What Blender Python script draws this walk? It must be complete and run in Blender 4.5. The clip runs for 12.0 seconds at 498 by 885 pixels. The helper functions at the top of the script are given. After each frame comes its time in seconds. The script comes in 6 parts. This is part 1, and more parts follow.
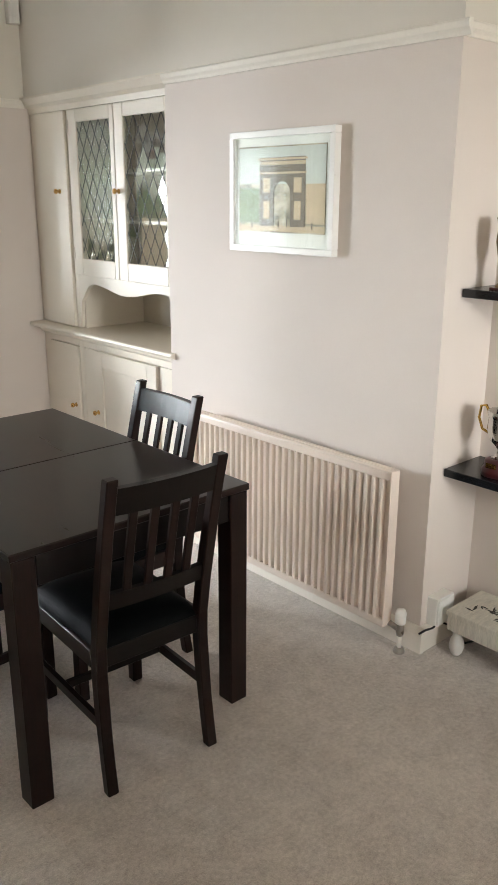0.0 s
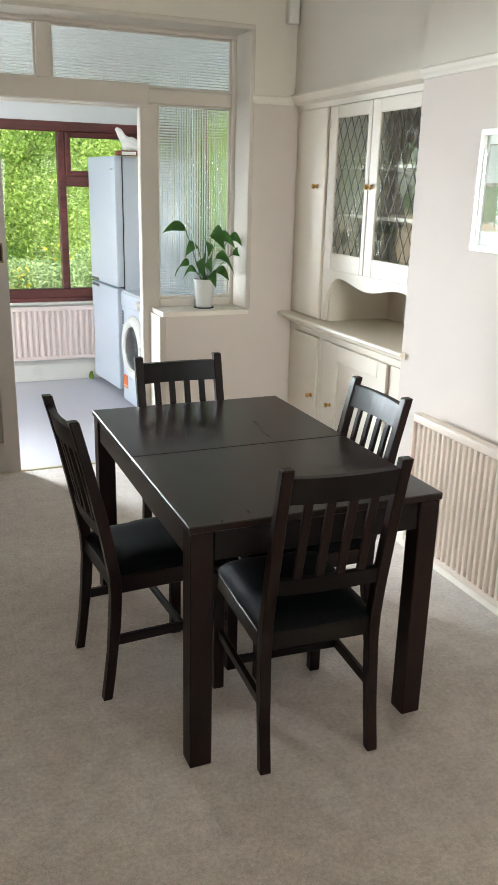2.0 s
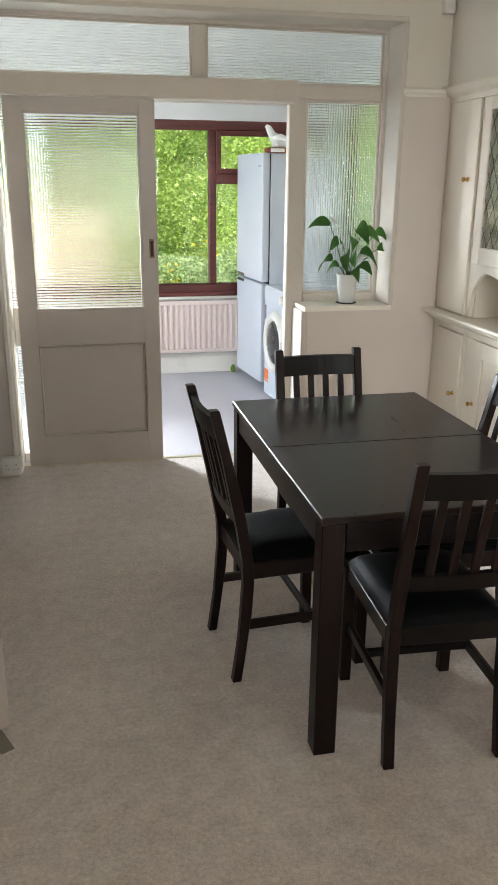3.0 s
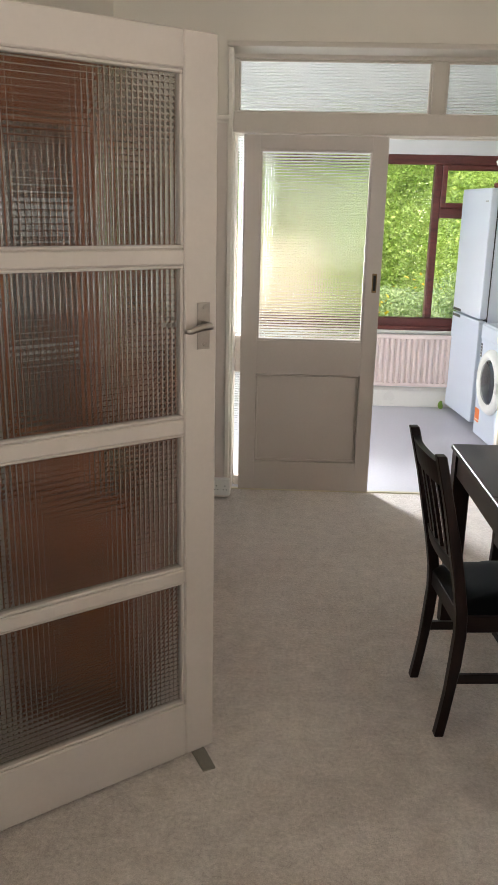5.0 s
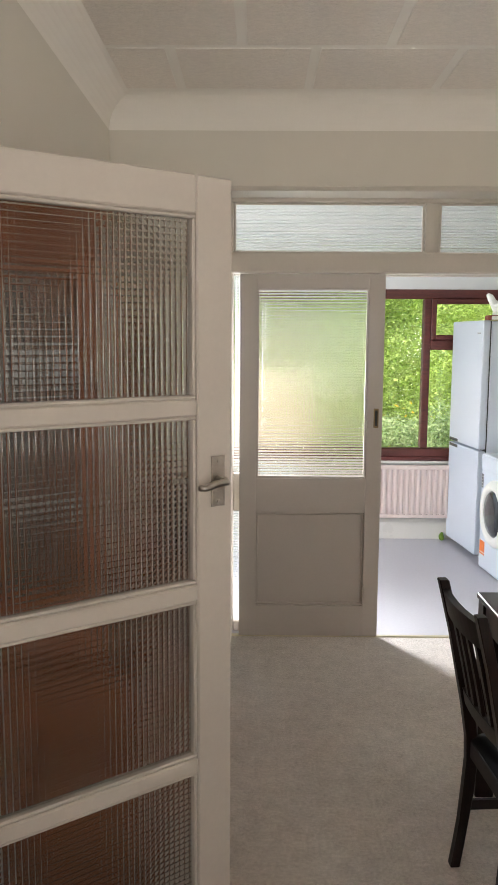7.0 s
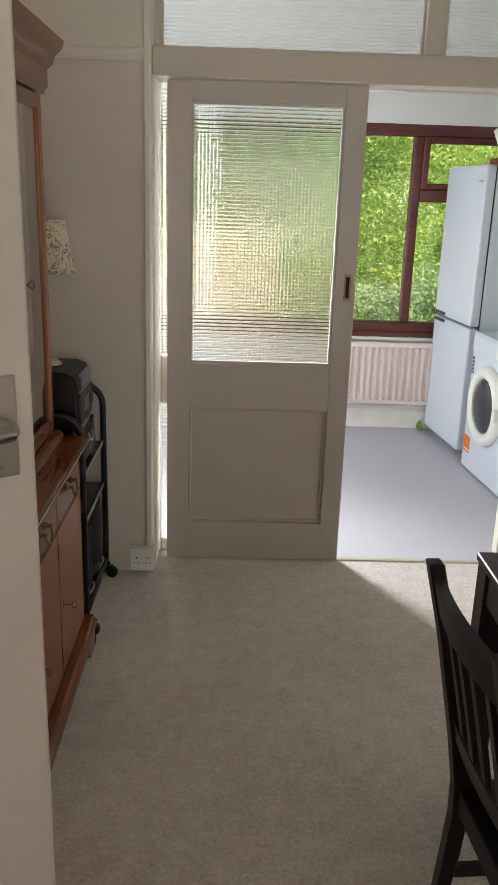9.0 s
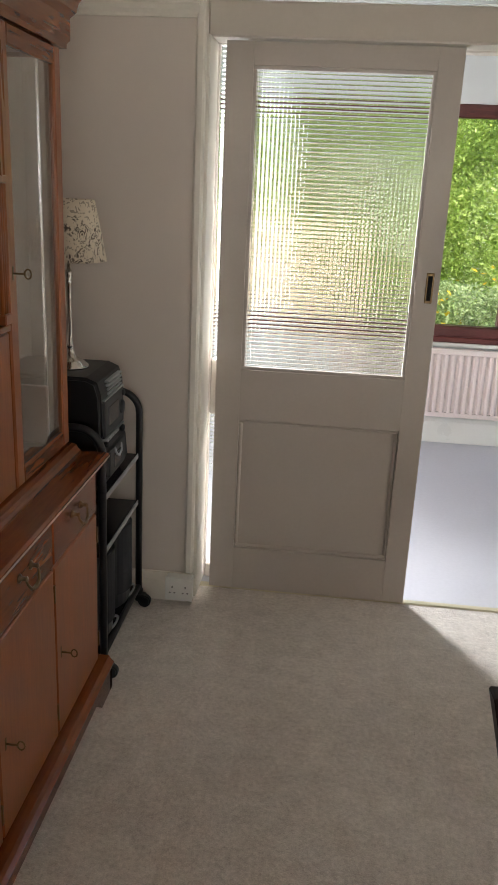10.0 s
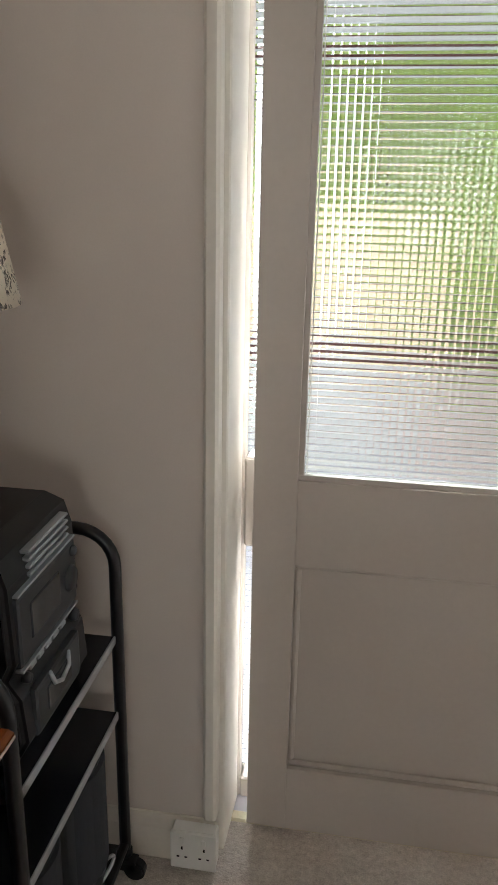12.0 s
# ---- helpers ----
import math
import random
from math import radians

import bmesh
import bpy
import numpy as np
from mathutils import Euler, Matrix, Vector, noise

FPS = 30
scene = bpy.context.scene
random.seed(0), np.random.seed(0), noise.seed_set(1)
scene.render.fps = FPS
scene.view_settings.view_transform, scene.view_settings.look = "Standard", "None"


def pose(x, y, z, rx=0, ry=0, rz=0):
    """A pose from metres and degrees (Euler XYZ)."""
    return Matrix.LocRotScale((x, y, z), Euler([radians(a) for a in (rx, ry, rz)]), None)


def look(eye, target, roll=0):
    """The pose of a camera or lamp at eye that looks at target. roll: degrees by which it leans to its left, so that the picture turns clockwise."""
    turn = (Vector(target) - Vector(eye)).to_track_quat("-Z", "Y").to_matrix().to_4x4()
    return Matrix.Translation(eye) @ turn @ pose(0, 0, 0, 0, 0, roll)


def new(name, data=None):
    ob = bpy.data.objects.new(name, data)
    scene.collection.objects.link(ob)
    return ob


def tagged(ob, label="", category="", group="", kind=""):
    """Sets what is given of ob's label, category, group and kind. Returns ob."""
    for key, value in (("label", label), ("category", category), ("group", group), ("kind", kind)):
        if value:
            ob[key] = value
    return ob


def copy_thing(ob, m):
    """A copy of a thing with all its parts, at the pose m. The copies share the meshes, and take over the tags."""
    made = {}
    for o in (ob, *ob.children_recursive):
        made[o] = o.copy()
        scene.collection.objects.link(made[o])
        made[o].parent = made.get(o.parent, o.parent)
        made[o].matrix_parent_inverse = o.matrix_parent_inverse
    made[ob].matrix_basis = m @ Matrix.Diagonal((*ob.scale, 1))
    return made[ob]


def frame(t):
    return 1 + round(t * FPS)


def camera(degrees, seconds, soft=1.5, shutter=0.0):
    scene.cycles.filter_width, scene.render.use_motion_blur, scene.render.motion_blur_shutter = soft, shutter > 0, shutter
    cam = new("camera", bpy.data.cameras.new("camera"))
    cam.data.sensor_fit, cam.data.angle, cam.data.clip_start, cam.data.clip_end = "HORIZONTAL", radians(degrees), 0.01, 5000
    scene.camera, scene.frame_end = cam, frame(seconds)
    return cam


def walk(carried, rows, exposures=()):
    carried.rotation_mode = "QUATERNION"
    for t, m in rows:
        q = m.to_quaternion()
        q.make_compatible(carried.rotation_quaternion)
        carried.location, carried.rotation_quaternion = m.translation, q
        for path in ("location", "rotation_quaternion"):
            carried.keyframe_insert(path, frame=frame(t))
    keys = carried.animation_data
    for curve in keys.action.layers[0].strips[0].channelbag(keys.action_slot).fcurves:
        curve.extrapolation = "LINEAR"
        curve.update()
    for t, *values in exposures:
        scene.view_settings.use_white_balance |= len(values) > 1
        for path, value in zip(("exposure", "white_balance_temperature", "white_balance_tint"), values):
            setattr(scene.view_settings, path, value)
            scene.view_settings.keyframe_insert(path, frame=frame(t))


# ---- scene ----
cam = camera(34.5, 12.0)
PATH = [
    (0, (0.138, 0.026, 1.588), (1.42, 1.445, 1.003), 0.2),
    (0.5, (0.128, 0.124, 1.573), (1.293, 1.635, 0.972), -0.4),
    (1, (0.142, 0.139, 1.584), (1.107, 1.781, 0.973), 0.5),
    (1.5, (0.232, 0.032, 1.59), (1.054, 1.754, 0.99), 1.5),
    (2, (0.299, -0.083, 1.595), (1.035, 1.675, 0.991), 1.4),
    (2.5, (0.308, -0.137, 1.604), (0.883, 1.677, 0.986), 0.8),
    (3, (0.292, -0.117, 1.592), (0.702, 1.74, 0.974), 0.5),
    (3.5, (0.26, -0.109, 1.598), (0.544, 1.775, 0.988), 0.6),
    (3.7, (0.246, -0.103, 1.599), (0.48, 1.79, 0.998), 0.7),
    (5.3, (0.184, -0.097, 1.63), (0.093, 1.829, 1.1), 1.1),
    (5.5, (0.191, -0.104, 1.632), (0.084, 1.836, 1.159), 1.0),
    (6, (0.182, -0.102, 1.653), (0.063, 1.862, 1.295), 0.9),
    (6.5, (0.15, -0.039, 1.673), (0.054, 1.938, 1.385), 0.9),
    (7, (0.094, 0.12, 1.665), (0.075, 2.103, 1.406), 0.3),
    (7.5, (0.065, 0.31, 1.642), (0.126, 2.281, 1.31), 0.6),
    (7.7, (0.092, 0.398, 1.652), (0.156, 2.355, 1.247), 1.2),
    (9.3, (0.306, 1.24, 1.577), (0.346, 3.145, 0.972), 2.2),
    (9.5, (0.336, 1.309, 1.568), (0.342, 3.212, 0.955), 2.2),
    (10, (0.406, 1.567, 1.549), (0.227, 3.463, 0.94), 2.7),
    (10.5, (0.388, 1.876, 1.514), (0.034, 3.743, 0.889), 2.5),
    (11, (0.321, 2.211, 1.514), (-0.066, 4.074, 0.898), 2.5),
    (11.5, (0.277, 2.565, 1.501), (-0.099, 4.431, 0.887), 2.1),
    (12, (0.239, 2.9, 1.492), (-0.066, 4.776, 0.869), 1.1),
]
walk(cam, [(t, look(eye, target, roll)) for t, eye, target, roll in PATH],
     exposures=[(0.0, 1.06, 6350, 8), (1.0, 1.16, 6250, 6), (1.5, 1.22, 6200, 5), (3.0, 1.08, 6300, 7), (3.5, 1.06, 6400, 8), (5.5, 1.08, 6500, 11), (7.5, 1.06, 6500, 10), (9.5, 0.72, 6550, 9), (10.0, 0.84, 6500, 10), (10.5, 1.20, 6150, 11), (11.0, 1.26, 6150, 11), (11.5, 1.20, 6250, 12), (12.0, 0.98, 6250, 10)])

# ---- world, sun, window light ----
world = bpy.data.worlds.new("sky")
scene.world = world
world.use_nodes = True
wn = world.node_tree.nodes
sky = wn.new("ShaderNodeTexSky")
sky.sky_type = "NISHITA"
sky.sun_disc = False
sky.sun_elevation, sky.sun_rotation = radians(48), radians(143.5)
wn["Background"].inputs["Strength"].default_value = 0.15
world.node_tree.links.new(sky.outputs[0], wn["Background"].inputs["Color"])
sun_data = bpy.data.lights.new("sun", "SUN")
sun_data.energy, sun_data.angle, sun_data.color = 5.0, radians(0.6), (1.0, 0.95, 0.86)
new("sun", sun_data).matrix_world = look((3.4, -4.6, 6.4), (0, 0, 0))


def window_light(name, eye, target, w, h, watts, color, spread):
    """An area lamp set in one window opening, standing in for its daylight."""
    data = bpy.data.lights.new(name, "AREA")
    data.shape, data.size, data.size_y, data.energy, data.color = "RECTANGLE", w, h, watts, color
    data.spread = radians(spread)
    new(name, data).matrix_world = look(eye, target)


window_light("patio_daylight", (-1.52, 5.55, 1.1), (0.6, 5.3, 0.5), 1.6, 1.85, 16, (0.93, 0.97, 1.0), 160)
window_light("kitchen_window_daylight", (-0.63, 6.69, 1.37), (1.1, 3.0, 0.55), 0.58, 1.18, 23, (0.92, 0.96, 1.0), 60)
# extra narrow lamp in the unseen front opening, added to brighten the alcove
window_light("front_window_alcove_fill", (1.55, -1.87, 1.5), (2.55, 1.5, 1.05), 0.8, 1.1, 2.6, (1.0, 0.985, 0.95), 42)
window_light("front_window_daylight", (1.1, -1.86, 1.45), (0.6, 0.2, 2.5), 1.7, 1.2, 7.5, (1.0, 0.985, 0.94), 90)

# ---- materials ----
def tree(name):
    m = bpy.data.materials.new(name)
    m.use_nodes = True
    return m, m.node_tree.nodes, m.node_tree.links, m.node_tree.nodes["Principled BSDF"]


def lin(r, g, b):
    """sRGB 0-255 to linear."""
    return tuple(((c / 255 + 0.055) / 1.055) ** 2.4 if c > 10 else c / 3294 for c in (r, g, b)) + (1,)


def surface(name, base, rough=0.5, metal=0.0, var=0.08, scale=3.0, grain=120.0, bump=0.15, depth=0.002,
            stretch=(1, 1, 1), coat=0.0, spec=0.5, random=0.0, rough_var=0.08):
    """A plain material with broad and fine variation in colour, gloss and relief."""
    m, n, l, p = tree(name)
    tc, mp = n.new("ShaderNodeTexCoord"), n.new("ShaderNodeMapping")
    mp.inputs["Scale"].default_value = stretch
    l.new(tc.outputs["Object"], mp.inputs["Vector"])
    big, small = n.new("ShaderNodeTexNoise"), n.new("ShaderNodeTexNoise")
    big.inputs["Scale"].default_value, big.inputs["Detail"].default_value = scale, 5
    small.inputs["Scale"].default_value, small.inputs["Detail"].default_value = grain, 3
    mix = n.new("ShaderNodeMix")
    mix.data_type = "RGBA"
    mix.inputs["A"].default_value = tuple(c * (1 - var) for c in base[:3]) + (1,)
    mix.inputs["B"].default_value = tuple(min(1, c * (1 + var)) for c in base[:3]) + (1,)
    add = n.new("ShaderNodeMath")
    add.operation = "ADD"
    half = n.new("ShaderNodeMath")
    half.operation, half.inputs[1].default_value = "MULTIPLY", 0.5
    for x in (big, small):
        l.new(mp.outputs[0], x.inputs["Vector"])
    l.new(big.outputs["Fac"], add.inputs[0])
    l.new(small.outputs["Fac"], add.inputs[1])
    l.new(add.outputs[0], half.inputs[0])
    ramp = n.new("ShaderNodeMapRange")
    ramp.inputs["From Min"].default_value, ramp.inputs["From Max"].default_value = 0.3, 0.7
    l.new(half.outputs[0], ramp.inputs["Value"])
    l.new(ramp.outputs[0], mix.inputs["Factor"])
    colour = mix.outputs["Result"]
    if random:
        oi, hsv, rr = n.new("ShaderNodeObjectInfo"), n.new("ShaderNodeHueSaturation"), n.new("ShaderNodeMapRange")
        rr.inputs["To Min"].default_value, rr.inputs["To Max"].default_value = 1 - random, 1 + random
        l.new(oi.outputs["Random"], rr.inputs["Value"])
        l.new(rr.outputs[0], hsv.inputs["Value"])
        l.new(colour, hsv.inputs["Color"])
        colour = hsv.outputs[0]
    l.new(colour, p.inputs["Base Color"])
    rg = n.new("ShaderNodeMapRange")
    rg.inputs["To Min"].default_value, rg.inputs["To Max"].default_value = max(0.02, rough - rough_var), min(1, rough + rough_var)
    l.new(big.outputs["Fac"], rg.inputs["Value"])
    l.new(rg.outputs[0], p.inputs["Roughness"])
    p.inputs["Metallic"].default_value, p.inputs["Coat Weight"].default_value = metal, coat
    p.inputs["Specular IOR Level"].default_value = spec
    bp = n.new("ShaderNodeBump")
    bp.inputs["Strength"].default_value, bp.inputs["Distance"].default_value = bump, depth
    l.new(small.outputs["Fac"], bp.inputs["Height"])
    l.new(bp.outputs[0], p.inputs["Normal"])
    return m


def wood(name, dark, light, rough, axis, ring=9.0, coat=0.0, bump=0.08, spec=0.5, patchy=0.07):
    """Wood with its grain along one axis: 0, 1 or 2."""
    m, n, l, p = tree(name)
    tc, mp = n.new("ShaderNodeTexCoord"), n.new("ShaderNodeMapping")
    s = [1.0, 1.0, 1.0]
    s[axis] = 0.09
    mp.inputs["Scale"].default_value = s
    l.new(tc.outputs["Object"], mp.inputs["Vector"])
    a, b = n.new("ShaderNodeTexNoise"), n.new("ShaderNodeTexNoise")
    a.inputs["Scale"].default_value, a.inputs["Detail"].default_value, a.inputs["Distortion"].default_value = ring, 4, 1.2
    b.inputs["Scale"].default_value, b.inputs["Detail"].default_value = ring * 22, 3
    for x in (a, b):
        l.new(mp.outputs[0], x.inputs["Vector"])
    mixf = n.new("ShaderNodeMix")
    mixf.inputs["Factor"].default_value = 0.4
    l.new(a.outputs["Fac"], mixf.inputs["A"])
    l.new(b.outputs["Fac"], mixf.inputs["B"])
    cr = n.new("ShaderNodeValToRGB")
    cr.color_ramp.elements[0].position, cr.color_ramp.elements[1].position = 0.32, 0.68
    cr.color_ramp.elements[0].color, cr.color_ramp.elements[1].color = dark, light
    l.new(mixf.outputs[0], cr.inputs[0])
    l.new(cr.outputs[0], p.inputs["Base Color"])
    rg = n.new("ShaderNodeMapRange")
    rg.inputs["To Min"].default_value, rg.inputs["To Max"].default_value = rough - patchy, rough + patchy
    l.new(a.outputs["Fac"], rg.inputs["Value"])
    l.new(rg.outputs[0], p.inputs["Roughness"])
    p.inputs["Coat Weight"].default_value, p.inputs["Coat Roughness"].default_value = coat, 0.15
    p.inputs["Specular IOR Level"].default_value = spec
    bp = n.new("ShaderNodeBump")
    bp.inputs["Strength"].default_value, bp.inputs["Distance"].default_value = bump, 0.001
    l.new(b.outputs["Fac"], bp.inputs["Height"])
    l.new(bp.outputs[0], p.inputs["Normal"])
    return m


def clear_glass(name, tint=(0.95, 0.98, 0.96, 1), rough=0.0, ior=1.45):
    m, n, l, p = tree(name)
    p.inputs["Base Color"].default_value = tint
    p.inputs["Transmission Weight"].default_value, p.inputs["Roughness"].default_value = 1.0, rough
    p.inputs["IOR"].default_value = ior
    return m


WALL_LOW = surface("beige_wall_paint", lin(220, 209, 200), 0.75, var=0.025, scale=1.2, grain=260, bump=0.12, depth=0.0008)
WALL_HIGH = surface("cream_wall_paint", lin(225, 218, 206), 0.75, var=0.02, scale=1.0, grain=240, bump=0.12, depth=0.0008)
WHITE_GLOSS = surface("white_gloss_paint", lin(240, 232, 220), 0.32, var=0.03, scale=4, grain=90, bump=0.08, depth=0.0006)
RAIL_PAINT = surface("satin_white_rail_paint", lin(236, 230, 219), 0.6, var=0.03, scale=4, grain=90, bump=0.1, depth=0.0007, spec=0.3)
CREAM_GLOSS = surface("cream_gloss_paint", lin(232, 223, 208), 0.42, var=0.018, scale=4, grain=70, bump=0.1, depth=0.0007, rough_var=0.015)
DOOR_PAINT = surface("door_white_paint", lin(196, 186, 177), 0.38, var=0.03, scale=3, grain=80, bump=0.08, depth=0.0006)
SCREEN_PAINT = surface("screen_satin_paint", lin(212, 203, 192), 0.5, var=0.03, scale=3, grain=80, bump=0.08, depth=0.0006, spec=0.3)
RAD_PAINT = surface("radiator_enamel", lin(233, 218, 204), 0.35, var=0.02, scale=5, grain=150, bump=0.04, depth=0.0004)
KITCHEN_WALL = surface("kitchen_wall_paint", lin(226, 227, 226), 0.7, var=0.02, scale=2, grain=200, bump=0.1, depth=0.0008)
KITCHEN_RAD = surface("kitchen_radiator_enamel", lin(230, 214, 208), 0.4, var=0.02, scale=5, grain=150, bump=0.04, depth=0.0004)
CEIL_JOINT = surface("ceiling_white", lin(244, 238, 229), 0.8, var=0.02, scale=2, grain=150, bump=0.2, depth=0.001)
CEIL_TILE = surface("embossed_ceiling_tile", lin(240, 231, 221), 0.85, var=0.07, scale=26, grain=75, bump=1.0, depth=0.006, stretch=(1, 1.8, 1))
PLASTIC_WHITE = surface("white_plastic", lin(238, 236, 230), 0.3, var=0.02, scale=8, grain=200, bump=0.02, depth=0.0003)
APPLIANCE = surface("white_appliance_enamel", lin(212, 219, 230), 0.36, var=0.015, scale=4, grain=300, bump=0.05, depth=0.0003)
BLACK_PLASTIC = surface("black_plastic", lin(19, 20, 22), 0.42, var=0.15, scale=12, grain=400, bump=0.15, depth=0.0003)
GREY_PLASTIC = surface("grey_plastic", lin(42, 45, 49), 0.4, var=0.1, scale=12, grain=300, bump=0.1, depth=0.0003)
SILVER_PLASTIC = surface("silver_plastic", lin(176, 180, 184), 0.35, metal=0.5, var=0.05, scale=10, grain=200, bump=0.05, depth=0.0003)
SPEAKER_CLOTH = surface("speaker_cloth", lin(46, 48, 53), 0.95, var=0.12, scale=10, grain=700, bump=0.6, depth=0.0008)
BLACK_STEEL = surface("black_painted_steel", lin(26, 27, 30), 0.32, var=0.15, scale=10, grain=120, bump=0.08, depth=0.0004)
BLACK_SHELF = surface("black_shelf_laminate", lin(24, 26, 30), 0.25, var=0.12, scale=8, grain=200, bump=0.06, depth=0.0004)
LEATHER = surface("black_leather", lin(5, 8, 9), 0.6, var=0.15, scale=6, grain=260, bump=0.4, depth=0.0008, spec=0.1)
BRASS = surface("brass", lin(200, 160, 96), 0.28, metal=1.0, var=0.12, scale=14, grain=200, bump=0.05, depth=0.0003)
OLD_BRASS = surface("antique_brass", lin(120, 100, 74), 0.35, metal=1.0, var=0.2, scale=20, grain=200, bump=0.1, depth=0.0003)
STEEL = surface("satin_steel", lin(176, 170, 162), 0.3, metal=1.0, var=0.08, scale=16, grain=200, bump=0.05, depth=0.0003)
SILVER = surface("polished_silver", lin(214, 212, 206), 0.12, metal=1.0, var=0.06, scale=16, grain=200, bump=0.03, depth=0.0002)
GOLD = surface("trophy_gold", lin(206, 168, 84), 0.25, metal=1.0, var=0.1, scale=16, grain=200, bump=0.05, depth=0.0003)
BRONZE = surface("trophy_bronze", lin(126, 104, 68), 0.4, metal=0.8, var=0.2, scale=20, grain=150, bump=0.2, depth=0.0006)
MAROON = surface("maroon_base", lin(74, 24, 26), 0.3, var=0.1, scale=10, grain=150, bump=0.05, depth=0.0003)
LEAD = surface("lead_came", lin(116, 118, 117), 0.5, metal=0.4, var=0.15, scale=20, grain=150, bump=0.2, depth=0.0004)
WINDOW_BROWN = wood("mahogany_window_frame", lin(70, 30, 28), lin(112, 52, 46), 0.42, 0, ring=14)
WALNUT = wood("espresso_wood_y", lin(18, 9, 8), lin(38, 22, 17), 0.28, 1, ring=12, bump=0.0, spec=0.42, patchy=0.015)
WALNUT_Z = wood("espresso_wood_z", lin(16, 7, 5), lin(40, 21, 16), 0.4, 2, ring=12, spec=0.3)
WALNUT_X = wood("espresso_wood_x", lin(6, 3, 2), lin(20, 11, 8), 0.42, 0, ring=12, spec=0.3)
YEW = wood("red_yew_veneer_z", lin(128, 70, 34), lin(164, 93, 47), 0.3, 2, ring=5, coat=0.2, bump=0.02)
YEW_Y = wood("red_yew_veneer_y", lin(104, 52, 22), lin(138, 74, 32), 0.2, 1, ring=5, coat=0.2, bump=0.02)
YEW_DARK = wood("dark_yew_veneer", lin(74, 36, 20), lin(112, 60, 34), 0.4, 2, ring=6, bump=0.03)
# yew darkened for the dresser's inside: the cabinet's shade is in the colour
SHADED_CARCASS = wood("shadowed_carcass_wood", lin(32, 19, 13), lin(50, 31, 22), 0.5, 2, ring=6)
WORN_WHITE = surface("worn_white_wood", lin(214, 208, 194), 0.7, var=0.2, scale=16, grain=60, bump=0.4, depth=0.001, stretch=(1, 5, 1))
INK = surface("dark_ink_print", lin(60, 56, 48), 0.7, var=0.3, scale=20, grain=90, bump=0.2, depth=0.0005)
POT = surface("white_glazed_ceramic", lin(240, 240, 238), 0.2, var=0.02, scale=10, grain=120, bump=0.03, depth=0.0003)
SOIL = surface("potting_soil", lin(48, 36, 28), 0.95, var=0.4, scale=40, grain=150, bump=0.9, depth=0.004)
PLASTER_BIRD = surface("white_plaster", lin(238, 236, 232), 0.55, var=0.05, scale=18, grain=120, bump=0.15, depth=0.0006)
RED_BROWN = surface("red_brown_base", lin(128, 62, 46), 0.6, var=0.2, scale=18, grain=100, bump=0.2, depth=0.0006)
ORANGE = surface("orange_label", lin(236, 120, 48), 0.5, var=0.04, scale=20, grain=200, bump=0.02, depth=0.0002)
DARK_LABEL = surface("dark_label", lin(60, 66, 72), 0.5, var=0.05, scale=20, grain=200, bump=0.02, depth=0.0002)
DARK_GLASS = surface("smoked_porthole_glass", lin(52, 54, 58), 0.08, var=0.1, scale=8, grain=50, bump=0.0, depth=0.0001)
# for thin raised plates: the dark inside a hollow given as black colour
BLACK_HOLE = surface("hollow_shade", lin(16, 16, 16), 0.8, var=0.1)
MAT_BOARD = surface("white_mount_board", lin(238, 236, 228), 0.8, var=0.015, scale=10, grain=250, bump=0.08, depth=0.0003)
BARK = surface("bark", lin(84, 70, 54), 0.9, var=0.3, scale=12, grain=60, bump=0.9, depth=0.01, stretch=(3, 3, 0.6))
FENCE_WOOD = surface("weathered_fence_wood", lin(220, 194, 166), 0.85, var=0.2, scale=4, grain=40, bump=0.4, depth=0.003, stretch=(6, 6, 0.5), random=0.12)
VINYL = surface("pale_vinyl_floor", lin(200, 198, 206), 0.38, var=0.05, scale=2.5, grain=60, bump=0.05, depth=0.0005)
GRASS = surface("lawn_ground", lin(86, 104, 52), 0.95, var=0.35, scale=1.5, grain=30, bump=0.9, depth=0.02)
GREEN_CLOTH = surface("green_cloth", lin(120, 150, 60), 0.9, var=0.15, scale=20, grain=200, bump=0.4, depth=0.001)
CLEAR = clear_glass("window_glass")
LEADED = clear_glass("leaded_pane_glass", (0.86, 0.9, 0.88, 1), 0.02, 1.6)
CABINET_GLASS = clear_glass("cabinet_glass", (0.88, 0.9, 0.88, 1), 0.0, 2.6)
REEDED_DOOR = clear_glass("hall_door_reeded_glass", (0.64, 0.63, 0.61, 1), 0.015, 1.5)
REEDED = clear_glass("cross_reeded_glass", (0.93, 0.96, 0.94, 1), 0.06, 1.5)


